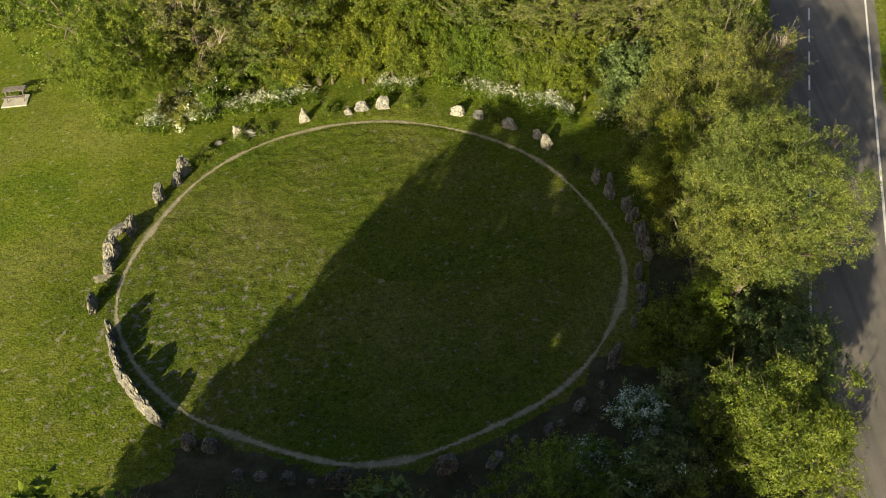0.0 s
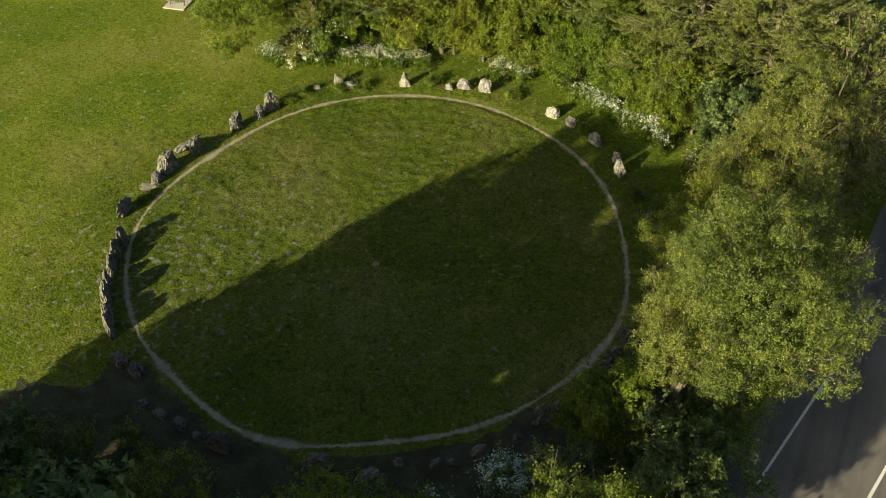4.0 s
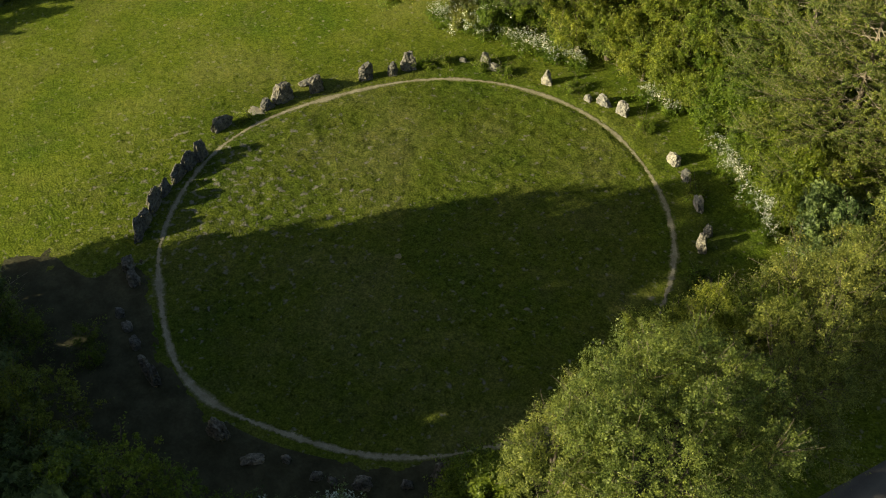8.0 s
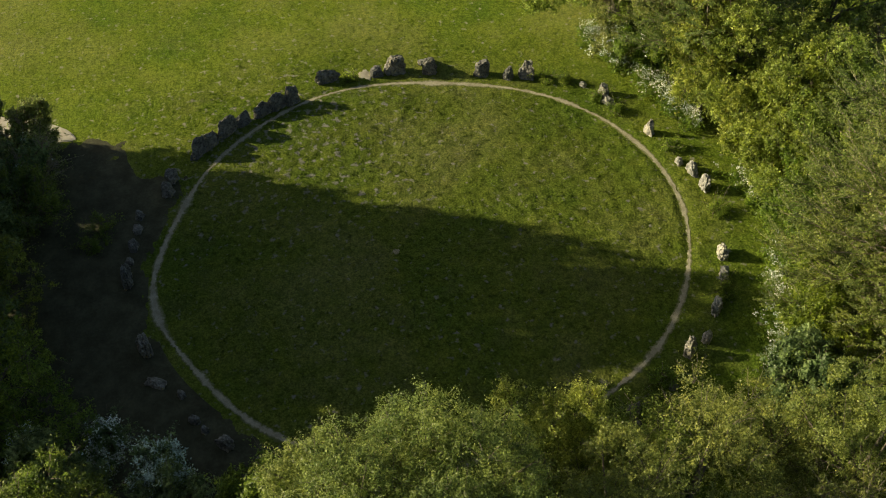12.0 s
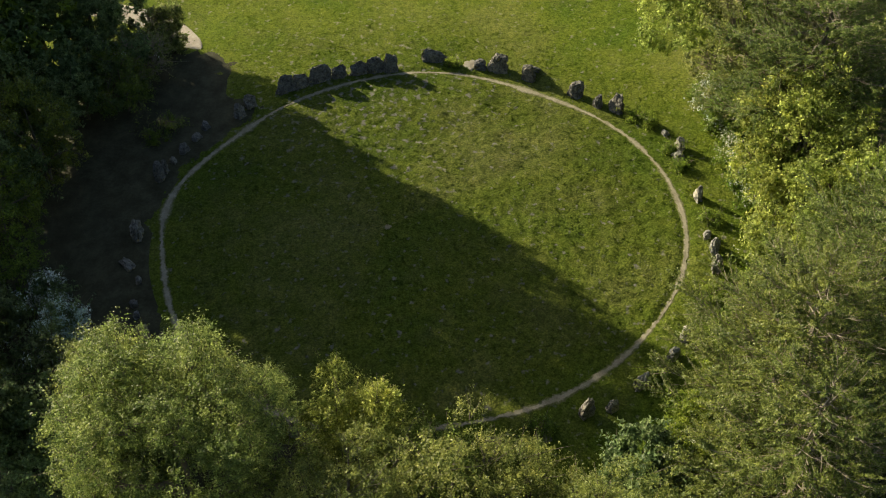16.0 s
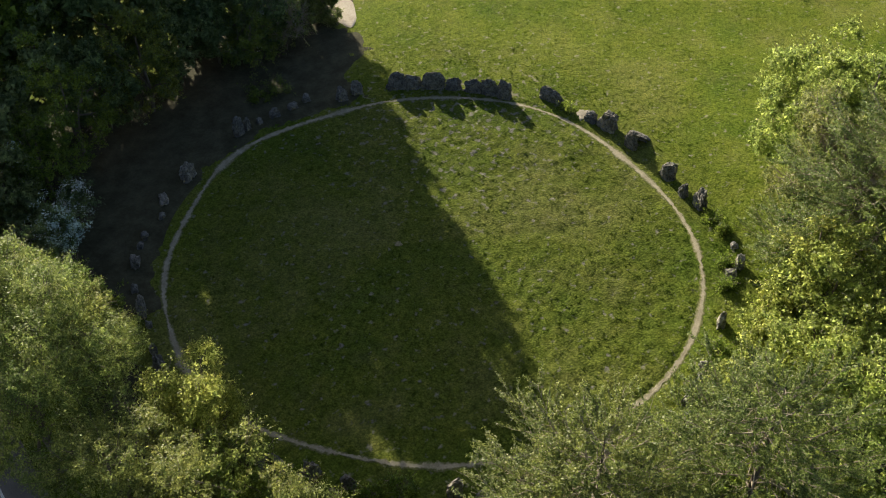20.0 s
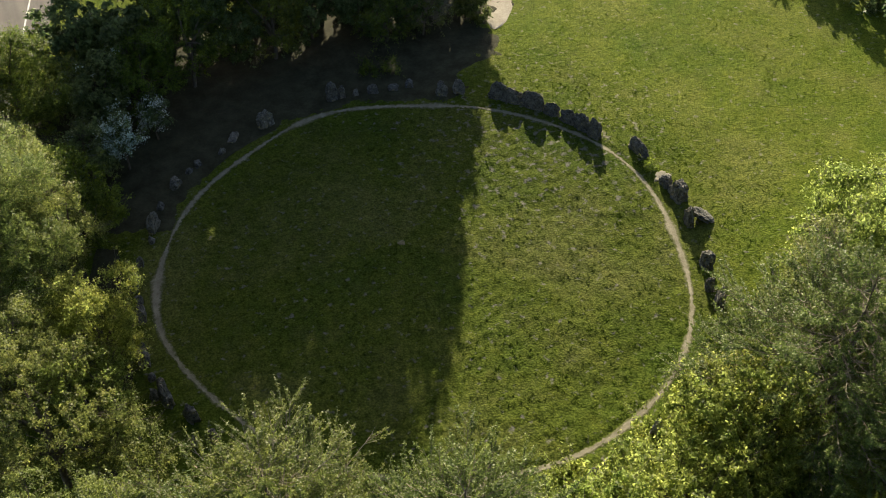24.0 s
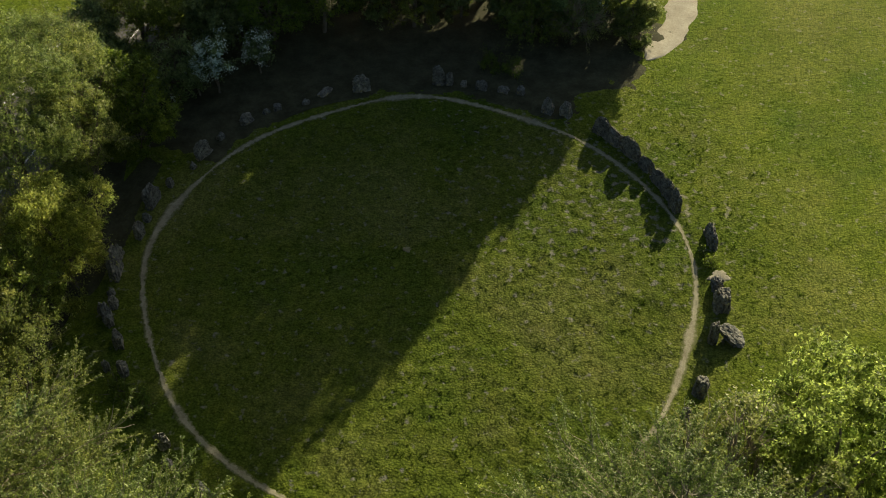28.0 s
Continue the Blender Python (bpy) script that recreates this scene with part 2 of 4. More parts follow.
wheel_tracks(ASPHALT)
PAINT = plain_material("road_paint", [(0.3, (0.55, 0.55, 0.52)), (0.7, (0.78, 0.78, 0.75))], 2.0, 0.7, 0.003)
BARK = plain_material("bark", [(0.3, (0.09, 0.075, 0.055)), (0.7, (0.20, 0.17, 0.13))], 3.0, 0.9, 0.03)
TWIG = plain_material("pale_twigs", [(0.3, (0.20, 0.17, 0.12)), (0.7, (0.36, 0.32, 0.24))], 3.0, 0.85, 0.01)
WOOD = plain_material("weathered_wood", [(0.3, (0.11, 0.10, 0.085)), (0.7, (0.22, 0.205, 0.18))], 4.0, 0.8, 0.005)
CONCRETE = plain_material("concrete", [(0.3, (0.36, 0.34, 0.27)), (0.7, (0.52, 0.49, 0.41))], 1.5, 0.9, 0.006)
PETAL = leaf_material("white_petals", (0.48, 0.53, 0.46), (0.70, 0.74, 0.70), 0.3)
LEAF = {
    "lime": leaf_material("yellow_green_leaves", (0.122, 0.158, 0.017), (0.228, 0.268, 0.038), 0.66, (2.0, 1.95, 4.4)),
    "green": leaf_material("fresh_green_leaves", (0.082, 0.124, 0.012), (0.152, 0.200, 0.022), 0.5),
    "pale": leaf_material("grey_green_leaves", (0.106, 0.130, 0.023), (0.212, 0.235, 0.056), 0.42),
    "olive": leaf_material("olive_leaves", (0.096, 0.118, 0.026), (0.180, 0.202, 0.054), 0.45),
    "dark": leaf_material("dark_green_leaves", (0.088, 0.126, 0.042), (0.160, 0.208, 0.074), 0.45),
    "gold": leaf_material("golden_leaves", (0.076, 0.124, 0.010), (0.150, 0.206, 0.022), 0.45),
    "maple": leaf_material("yellow_olive_leaves", (0.082, 0.110, 0.012), (0.160, 0.192, 0.026), 0.4),
    "larch": leaf_material("larch_needles", (0.086, 0.118, 0.020), (0.164, 0.202, 0.045), 0.36),
    "rust": leaf_material("rust_red_leaves", (0.150, 0.090, 0.040), (0.26, 0.17, 0.08), 0.3),
}


# ---- mesh helpers ----
def mesh(name, verts, faces, mat, smooth=False):
    """A mesh from arrays: verts (n, 3), faces (m, k)."""
    verts, faces = np.asarray(verts, np.float32), np.asarray(faces, np.int32)
    me = bpy.data.meshes.new(name)
    m, k = faces.shape
    me.vertices.add(len(verts))
    me.vertices.foreach_set("co", verts.ravel())
    me.loops.add(m * k)
    me.loops.foreach_set("vertex_index", faces.ravel())
    me.polygons.add(m)
    me.polygons.foreach_set("loop_start", np.arange(0, m * k, k, dtype=np.int32))
    if smooth:
        me.polygons.foreach_set("use_smooth", np.ones(m, bool))
    me.materials.append(mat)
    me.update(calc_edges=True)
    return me


def part(name, me, parent, label=""):
    ob = new(name, me)
    ob.parent = parent
    return tagged(ob, label)


def from_bm(name, bm, mat, smooth=False):
    me = bpy.data.meshes.new(name)
    for f in bm.faces:
        f.smooth = smooth
    bm.to_mesh(me)
    bm.free()
    me.materials.append(mat)
    return me


def box(name, size, at, mat, bevel=0.01, rot=None):
    bm = bmesh.new()
    bmesh.ops.create_cube(bm, size=1.0, matrix=Matrix.Diagonal((*size, 1)))
    bmesh.ops.bevel(bm, geom=bm.edges[:], offset=bevel, segments=2, affect="EDGES")
    bmesh.ops.transform(bm, matrix=Matrix.Translation(at) @ (rot or Matrix()), verts=bm.verts)
    return from_bm(name, bm, mat)


def tube(points, radii, sides):
    """Verts and faces of a tapered tube along points."""
    p = np.asarray(points, float)
    d = np.gradient(p, axis=0)
    d /= np.linalg.norm(d, axis=1)[:, None] + 1e-9
    side = np.cross(d, (0.31, 0.17, 0.93) if abs(d[0, 2]) < 0.9 else (1.0, 0.2, 0.0))
    side /= np.linalg.norm(side, axis=1)[:, None] + 1e-9
    up = np.cross(side, d)
    a = np.linspace(0, 2 * np.pi, sides, endpoint=False)
    ring = np.cos(a)[None, :, None] * side[:, None] + np.sin(a)[None, :, None] * up[:, None]
    v = (p[:, None] + ring * np.asarray(radii, float)[:, None, None]).reshape(-1, 3)
    f = []
    for i in range(len(p) - 1):
        for k in range(sides):
            q = (k + 1) % sides
            f.append((i * sides + k, i * sides + q, (i + 1) * sides + q, (i + 1) * sides + k))
    return v, np.array(f)


def join(pieces):
    vs, fs, o = [], [], 0
    for v, f in pieces:
        vs.append(v)
        fs.append(f + o)
        o += len(v)
    return np.concatenate(vs), np.concatenate(fs)


def value_noise(x, y, size, seed):
    """Smooth noise from -1 to 1 with features of that size."""
    g = np.random.default_rng(seed).uniform(-1, 1, (256, 256))
    u, v = x / size + 500.3, y / size + 500.7
    i, j = np.floor(u).astype(int), np.floor(v).astype(int)
    a, b = u - i, v - j
    a, b = a * a * (3 - 2 * a), b * b * (3 - 2 * b)
    i0, i1, j0, j1 = i % 256, (i + 1) % 256, j % 256, (j + 1) % 256
    return (g[i0, j0] * (1 - a) + g[i1, j0] * a) * (1 - b) + (g[i0, j1] * (1 - a) + g[i1, j1] * a) * b


# ---- the lie of the land ----
RING = (14.130, (-0.771, 1.730), (-0.070, -0.295), (0.099, -0.083), (0.154, 0.100), (0.001, -0.120), (0.010, 0.017), (-0.012, 0.037), (0.070, 0.036))


def ring_radius(a):
    """Radius of the footpath's middle line, from the marker in the middle of the circle."""
    r = RING[0] + 0 * a
    for k, (c, s) in enumerate(RING[1:], 1):
        r = r + c * np.cos(k * a) + s * np.sin(k * a)
    return r


def near(a, b, width):
    d = np.angle(np.exp(1j * (a - b)))
    return np.exp(-(d / width) ** 2)


def ring_half_width(a):
    """The path is wider at two places where walkers come in."""
    w = 0.135 + 0.025 * np.sin(7 * a + 1) + 0.02 * np.sin(17 * a) + 0.03 * np.sin(41 * a) * np.sin(5 * a)
    return w + 0.20 * near(a, -0.15, 0.11) + 0.13 * near(a, -1.46, 0.10) + 0.10 * near(a, 2.83, 0.05) + 0.12 * near(a, 4.2, 0.12)


def off_path(x, y):
    """Metres outside the footpath's edge; below 0 on it."""
    a, r = np.arctan2(y, x), np.hypot(x, y)
    return np.abs(r - ring_radius(a)) - ring_half_width(a)


def road_middle(y):
    return 23.74 + 0.233 * y


def road_left(y):
    """Width of the road west of its middle line: a narrow strip by the trees, wider further north."""
    return 1.4 + 1.2 * np.clip((y - 8.0) / 9.0, 0, 1)


def road_off(x, y):
    """Metres from the road's middle, stretched west of it so that 4.6 is the edge on both sides."""
    off = (x - road_middle(y)) * 0.974
    return np.where(off > 0, off, off + road_left(y) - 4.6)


def height(x, y):
    """Tussocky turf, flat under the path and the road."""
    h = 0.05 * value_noise(x, y, 4.0, 1) + 0.006 * value_noise(x, y, 0.9, 2)
    inner = np.clip((16.5 - np.hypot(x + 0.8, y - 1.7)) / 2, 0, 1)
    h = h + (0.3 + 0.7 * inner) * (0.022 * value_noise(x, y, 0.62, 3) + 0.034 * value_noise(x, y, 0.3, 4))
    # mown round and round: low swaths that follow the footpath
    lane = np.hypot(x, y) / ring_radius(np.arctan2(y, x)) * 14.1
    h = h + 0.012 * inner * np.sin(lane * 2 * np.pi / 0.95 + 1.5 * value_noise(x, y, 2.4, 6)) * (0.5 + 0.5 * value_noise(x, y, 5.0, 7))
    flat = np.clip(off_path(x, y) / 0.35, 0, 1)
    h = h * flat - 0.03 * (1 - flat)
    lane = np.clip((np.abs(road_off(x, y)) - 4.5) / 1.0, 0, 1)
    h = h * lane - 0.06 * (1 - lane)
    return h


def spread(lo, hi, step, far):
    out = np.geomspace(step * 2, far, 34)
    return np.concatenate([lo - np.cumsum(out)[::-1], np.arange(lo, hi, step), hi + np.cumsum(out)])


gx, gy = spread(-26.0, 18.0, 0.16, 180.0), spread(-20.0, 21.0, 0.16, 180.0)
X, Y = np.meshgrid(gx, gy, indexing="ij")
Z = height(X, Y)
away = (X < -27) | (X > 19) | (Y < -21) | (Y > 22)
Z[away] = np.where(np.abs(road_off(X, Y))[away] < 6, -0.06, 0.0)
ny = len(gy)
quad = (np.arange(len(gx) - 1)[:, None] * ny + np.arange(ny - 1)[None, :]).ravel()
ground = new("ground", mesh("ground", np.stack([X, Y, Z], -1).reshape(-1, 3), np.stack([quad, quad + ny, quad + ny + 1, quad + 1], 1), GRASS, True))
tagged(ground, "green and straw-coloured tussocky turf round the stone circle", "grass ground", kind="structure")

# the worn ring path
a = np.linspace(0, 2 * np.pi, 1440, endpoint=False)
cols, wear_at = [], []
for s in (-1.45, -0.8, -0.35, 0.0, 0.35, 0.8, 1.45):
    edge = ring_half_width(a) * s + (0.07 * value_noise(a * 90, a * 0 + s, 1.0, 8) + 0.04 * value_noise(a * 240, a * 0 + s, 1.0, 10) if abs(s) > 0.5 else 0)
    r = ring_radius(a) + edge
    cols.append(np.stack([r * np.cos(a), r * np.sin(a), -0.012 - 0.016 * (abs(s) > 1) - 0.006 * (s == 0) + 0.004 * value_noise(a * 60, a * 0 + s, 1.0, 9)], -1))
    wear_at.append(np.full(len(a), min(1.0, abs(s) / 1.2)))
v = np.stack(cols, 1).reshape(-1, 3)
f = [(i * 7 + k, ((i + 1) % 1440) * 7 + k, ((i + 1) % 1440) * 7 + k + 1, i * 7 + k + 1) for i in range(1440) for k in range(6)]
me = mesh("footpath", v, np.array(f)[:, ::-1], PATH_EARTH, True)
me.attributes.new("verge", "FLOAT", "POINT").data.foreach_set("value", np.stack(wear_at, 1).ravel().astype(np.float32))
tagged(new("footpath", me), "narrow trodden bare-earth footpath worn in a ring", "footpath", kind="structure")


def blob(name, x, y, rx, ry, rot, mat, label, z=0.0, dome=0.03, seed=0):
    """A patch of bare ground with a ragged outline."""
    k, rings = 64, 7
    t = np.linspace(0, 2 * np.pi, k, endpoint=False)
    wob = 1 + 0.16 * np.sin(3 * t + seed) + 0.1 * np.sin(5 * t + 2 * seed) + 0.07 * np.sin(11 * t + seed)
    vs = [(0, 0, dome)]
    for i in range(1, rings + 1):
        q = i / rings
        for j in range(k):
            vs.append((rx * q * wob[j] * math.cos(t[j]), ry * q * wob[j] * math.sin(t[j]), dome * (1 - q * q) - 0.06 * (i == rings)))
    bm = bmesh.new()
    bv = [bm.verts.new(p) for p in vs]
    for j in range(k):
        bm.faces.new((bv[0], bv[1 + j], bv[1 + (j + 1) % k]))
        for i in range(rings - 1):
            b0 = 1 + i * k
            bm.faces.new((bv[b0 + j], bv[b0 + k + j], bv[b0 + k + (j + 1) % k], bv[b0 + (j + 1) % k]))
    m = pose(x, y, z, 0, 0, rot)
    for v in bv:                        # it lies on the turf
        w = m @ v.co
        v.co.z += float(height(np.array(w.x), np.array(w.y)))
    ob = new(name, from_bm(name, bm, mat, True))
    ob.matrix_basis = m
    return tagged(ob, label, "bare ground", kind="structure")


blob("bare_patch", -16.2, 0.8, 0.6, 0.42, 20, EARTH, "pale bare sandy soil patch beside a standing stone", 0.015, 0.015, 1)
blob("bare_patch", 0.0, 0.0, 0.24, 0.2, 0, WORN, "small worn bare patch at the middle of the circle", 0.01, 0.02, 2)

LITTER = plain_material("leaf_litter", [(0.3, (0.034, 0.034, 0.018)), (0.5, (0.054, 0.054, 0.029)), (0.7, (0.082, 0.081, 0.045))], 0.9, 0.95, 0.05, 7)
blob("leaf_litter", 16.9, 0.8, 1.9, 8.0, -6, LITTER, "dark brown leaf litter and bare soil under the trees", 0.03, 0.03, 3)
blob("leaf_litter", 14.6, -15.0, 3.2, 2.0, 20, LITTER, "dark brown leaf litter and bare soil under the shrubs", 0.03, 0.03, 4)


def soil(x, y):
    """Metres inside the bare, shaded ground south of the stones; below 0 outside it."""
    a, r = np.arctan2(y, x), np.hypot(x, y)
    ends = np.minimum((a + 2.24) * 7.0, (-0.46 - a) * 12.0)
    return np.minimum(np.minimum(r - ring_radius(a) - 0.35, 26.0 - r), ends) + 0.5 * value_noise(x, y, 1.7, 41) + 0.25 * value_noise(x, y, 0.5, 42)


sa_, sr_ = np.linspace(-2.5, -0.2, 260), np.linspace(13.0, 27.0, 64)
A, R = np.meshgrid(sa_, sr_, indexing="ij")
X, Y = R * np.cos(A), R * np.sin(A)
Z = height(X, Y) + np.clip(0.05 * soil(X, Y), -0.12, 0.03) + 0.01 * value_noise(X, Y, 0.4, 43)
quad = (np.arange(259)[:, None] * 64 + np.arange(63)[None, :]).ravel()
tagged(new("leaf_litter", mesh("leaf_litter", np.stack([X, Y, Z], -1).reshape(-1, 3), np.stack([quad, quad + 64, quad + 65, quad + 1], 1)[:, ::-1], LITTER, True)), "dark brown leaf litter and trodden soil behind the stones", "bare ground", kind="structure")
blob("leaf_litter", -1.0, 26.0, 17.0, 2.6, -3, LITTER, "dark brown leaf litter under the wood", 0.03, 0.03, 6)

# the gravel track
ty = -17.2 - 52.8 * np.linspace(0, 1, 90) ** 1.6
tx = -13.6 - 2.0 * np.clip((-17.2 - ty) / 5.0, 0, 1) ** 0.7 - 0.12 * (-ty - 17.2)
tw = 0.08 + 0.95 * np.clip((-17.2 - ty) / 2.2, 0, 1) ** 0.8 + 0.10 * np.sin(ty * 1.3)
v = []
for s in (-1.3, -0.9, 0.0, 0.9, 1.3):
    x = tx + s * (tw + 0.14 * value_noise(ty, ty * 0 + s, 0.7, 51))
    v.append(np.stack([x, ty, height(x, ty) + np.interp(abs(s), (0.9, 1.3), (0.03, -0.05))], -1))
v = np.concatenate(v)
f = [(k * 90 + i, (k + 1) * 90 + i, (k + 1) * 90 + i + 1, k * 90 + i + 1) for k in range(4) for i in range(89)]
tagged(new("gravel_track", mesh("gravel_track", v, np.array(f)[:, ::-1], SAND, True)), "pale gravel track ending in the grass", "track", kind="structure")

# the road
ry = np.linspace(-150, 190, 69)
v = np.concatenate([np.stack([road_middle(ry) + o / 0.974, ry, np.full_like(ry, zz)], -1) for o, zz in ((-road_left(ry) - 0.3, -0.05), (-road_left(ry), 0.0), (0, 0.03), (4.6, -0.012), (4.9, -0.05))])
f = [(k * 69 + i, (k + 1) * 69 + i, (k + 1) * 69 + i + 1, k * 69 + i + 1) for k in range(4) for i in range(68)]
road = tagged(new("road", mesh("road", v, np.array(f), ASPHALT, True)), "grey asphalt country road with white markings", "road", kind="structure")


def stripe(o, y0, y1, w):
    q = np.linspace(y0, y1, 24)
    lift = 0.036 - abs(o) / 4.6 * 0.042
    v = np.concatenate([np.stack([road_middle(q) + (o + s * w / 2) / 0.974, q, np.full_like(q, lift)], -1) for s in (-1, 1)])
    f = [(i, 24 + i, 24 + i + 1, i + 1) for i in range(23)]
    return mesh("road_marking", v, np.array(f), PAINT)


for y0 in np.arange(2.4, 60, 3.2):
    part("road_marking", stripe(0.0, y0, y0 + 1.9, 0.12), road)
part("road_marking", stripe(0.0, -150, 1.6, 0.12), road)
part("road_marking", stripe(4.15, -150, 190, 0.14), road)


# ---- standing stones ----
def stone(x, y, w, d, h, lean=0.0, turn=0.0, point=0.0, label=""):
    """A pitted, weathered limestone block sunk in the turf, its broad side along the ring."""
    seed = int(abs(x * 131 + y * 71) * 10)
    rng = np.random.default_rng(seed)
    bm = bmesh.new()
    bmesh.ops.create_icosphere(bm, subdivisions=4 if h > 0.6 else 3, radius=1.0)
    o = Vector(rng.uniform(-50, 50, 3))
    point = point or rng.uniform(0.0, 0.28)
    skew, top = rng.uniform(-0.22, 0.22), rng.uniform(-0.4, 0.4)
    # cleaved faces
    cuts = []
    for _ in range(9):
        n = Vector(rng.normal(0, 1, 3) * (1.0, 0.6, 0.9))
        n.z = abs(n.z)
        cuts.append((n.normalized(), rng.uniform(0.78, 1.12)))
    for v in bm.verts:
        n = v.co.copy()
        q = (abs(n.x) ** 8 + abs(n.y) ** 8 + abs(n.z) ** 8) ** (1 / 8)
        p = n.lerp(n / q, 0.78)
        for c, far in cuts:
            over = p.dot(c) - far
            if over > 0:
                p -= c * over * 0.92
        k = 0.5 + 0.5 * p.z
        narrow = 1 - point * k ** 1.5
        s = noise.noise(p * 1.3 + o) * 0.28 + noise.noise(p * 2.9 + o) * 0.2 + (0.3 - abs(noise.noise(p * 5.5 + o))) * 0.18
        s -= max(0.0, noise.noise(p * 4.2 - o) - 0.16) * 0.8
        s += noise.noise(p * 13 + o) * 0.07
        m = 1 + s
        v.co = Vector(((p.x * narrow + skew * k) * m * w * 0.455, p.y * narrow * (1 + s * 0.9) * d * 0.45, (p.z * (1 + 0.6 * s) + top * p.x * max(0, p.z) * 0.6) * h * 0.64 + h * 0.38))
    ob = new("standing_stone", from_bm("standing_stone", bm, PALE_STONE if y > 13 else STONE))
    az = math.degrees(math.atan2(y - 1.7, x + 0.8)) + 90
    ob.matrix_basis = pose(x, y, 0.0, 0, 0, az + turn) @ pose(0, 0, 0, lean, 0, 0)
    size = "tall" if h > 1.35 else "knee-high" if h > 0.65 else "small, low"
    shape = "slab" if w > 1.8 * d else "block"
    return tagged(ob, label or f"{size} pitted {'creamy white' if y > 13 else 'grey'} limestone {shape} in the turf", "standing stone", "stones of the circle")


stone(-1.15, 17.8, 1.0, 0.6, 0.95)
stone(-2.55, 17.6, 1.0, 0.55, 0.75)
stone(-3.45, 17.15, 0.65, 0.5, 0.44)
stone(-6.5, 16.4, 0.82, 0.5, 0.98, 0, 0, 0.5)
stone(-10.8, 15, 0.76, 0.55, 0.7)
stone(-9.95, 14.95, 0.92, 0.66, 0.35)
stone(-11.95, 14, 0.49, 0.44, 0.26)
stone(-13.6, 10.8, 1.19, 0.66, 1.2)
stone(-13.75, 9.6, 0.7, 0.55, 0.88)
stone(-14.5, 8.1, 1.03, 0.77, 1)
stone(-15.45, 4.9, 1.0, 0.5, 1.15, 0, 0, 0.08)
stone(-16.1, 2.7, 1.45, 0.95, 1.15)
stone(-16, 1.5, 0.92, 0.66, 0.62)
stone(-16.05, -1.6, 1.62, 0.55, 0.88)
stone(-14.3, -4, 1.0, 0.45, 1.2)
stone(-13.95, -5.0, 1.3, 0.5, 1.1)
stone(-13.5, -6, 1.25, 0.5, 0.92)
stone(-12.9, -7.2, 1.25, 0.5, 0.82)
stone(-12.1, -8.2, 1.6, 0.5, 1.3)
stone(-11.3, -9.15, 1.55, 0.55, 1.02)
stone(-10.5, -9.95, 1.5, 0.5, 1.15)
stone(-8.5, -11.55, 0.86, 0.66, 0.88)
stone(-7.35, -11.8, 0.76, 0.66, 0.88)
stone(-5.7, -13.4, 0.65, 0.55, 0.53)
stone(-4.65, -13.5, 0.76, 0.55, 0.44)
stone(-3.3, -13.7, 0.76, 0.55, 0.66)
stone(-2.2, -13.9, 0.43, 0.44, 0.4)
stone(-1.3, -14, 0.54, 0.5, 0.92)
stone(-0.7, -14, 0.97, 0.55, 1.28)
stone(4, -13.15, 1.19, 0.66, 1.04)
stone(7.25, -11.5, 0.54, 0.44, 0.4)
stone(8.85, -10.95, 0.65, 0.44, 0.44)
stone(9.5, -10.5, 0.49, 0.39, 0.35)
stone(10.5, -9.6, 0.92, 0.55, 0.66)
stone(11.7, -8.1, 0.54, 0.44, 0.44)
stone(12.4, -6.5, 1.19, 0.5, 1.16)
stone(12.75, -5.5, 0.43, 0.39, 0.4)
stone(13.65, -3.95, 0.43, 0.39, 0.62)
stone(14.25, -2.55, 1.4, 0.5, 1.4)
stone(14.35, -0.05, 0.76, 0.5, 0.96)
stone(14.28, -1.2, 0.43, 0.44, 0.53)
stone(15.05, 1.5, 0.7, 0.55, 0.79)
stone(14.85, 2.75, 1.4, 0.66, 1.68)
stone(14.7, 4.1, 0.43, 0.44, 0.44)
stone(14.35, 4.85, 0.54, 0.44, 0.75)
stone(14.8, 5.3, 0.54, 0.44, 0.66)
stone(14.3, 5.9, 0.86, 0.55, 1.12)
stone(13.45, 7.2, 0.86, 0.55, 1.04)
stone(13.6, 8.7, 0.43, 0.39, 0.62)
stone(12.75, 8.8, 0.76, 0.5, 0.8)
stone(11.75, 11.1, 0.45, 0.39, 0.35)
stone(9.9, 12.6, 0.81, 0.55, 0.92)
stone(9.3, 13.75, 0.65, 0.5, 0.62)
stone(7.6, 14.95, 1.13, 0.55, 0.7)
stone(5.5, 16.2, 0.81, 0.55, 0.66)
stone(4.05, 16.7, 0.97, 0.61, 0.7)
stone(-16.7, 4.8, 1.15, 0.42, 1.35, -55, 6, 0.08, "grey limestone slab leaning outwards beside an upright slab")
stone(6.25, -12.6, 1.25, 0.6, 0.32, 0, 35, 0.1, "low fallen limestone slab lying in the grass")


# ---- trees and shrubs ----
KIND = {
    "maple": ("yellow-green leafy maple", 0.115),
    "lime": ("leafy yellow-green maple", 0.125), "green": ("dense fresh green hawthorn", 0.108), "pale": ("airy pale grey-green willow", 0.095),
    "olive": ("half-bare olive-green ash", 0.13), "dark": ("dark green shaded elder", 0.16), "gold": ("feathery golden-green cypress", 0.15),
    "rust": ("rust-red budding", 0.13),
}


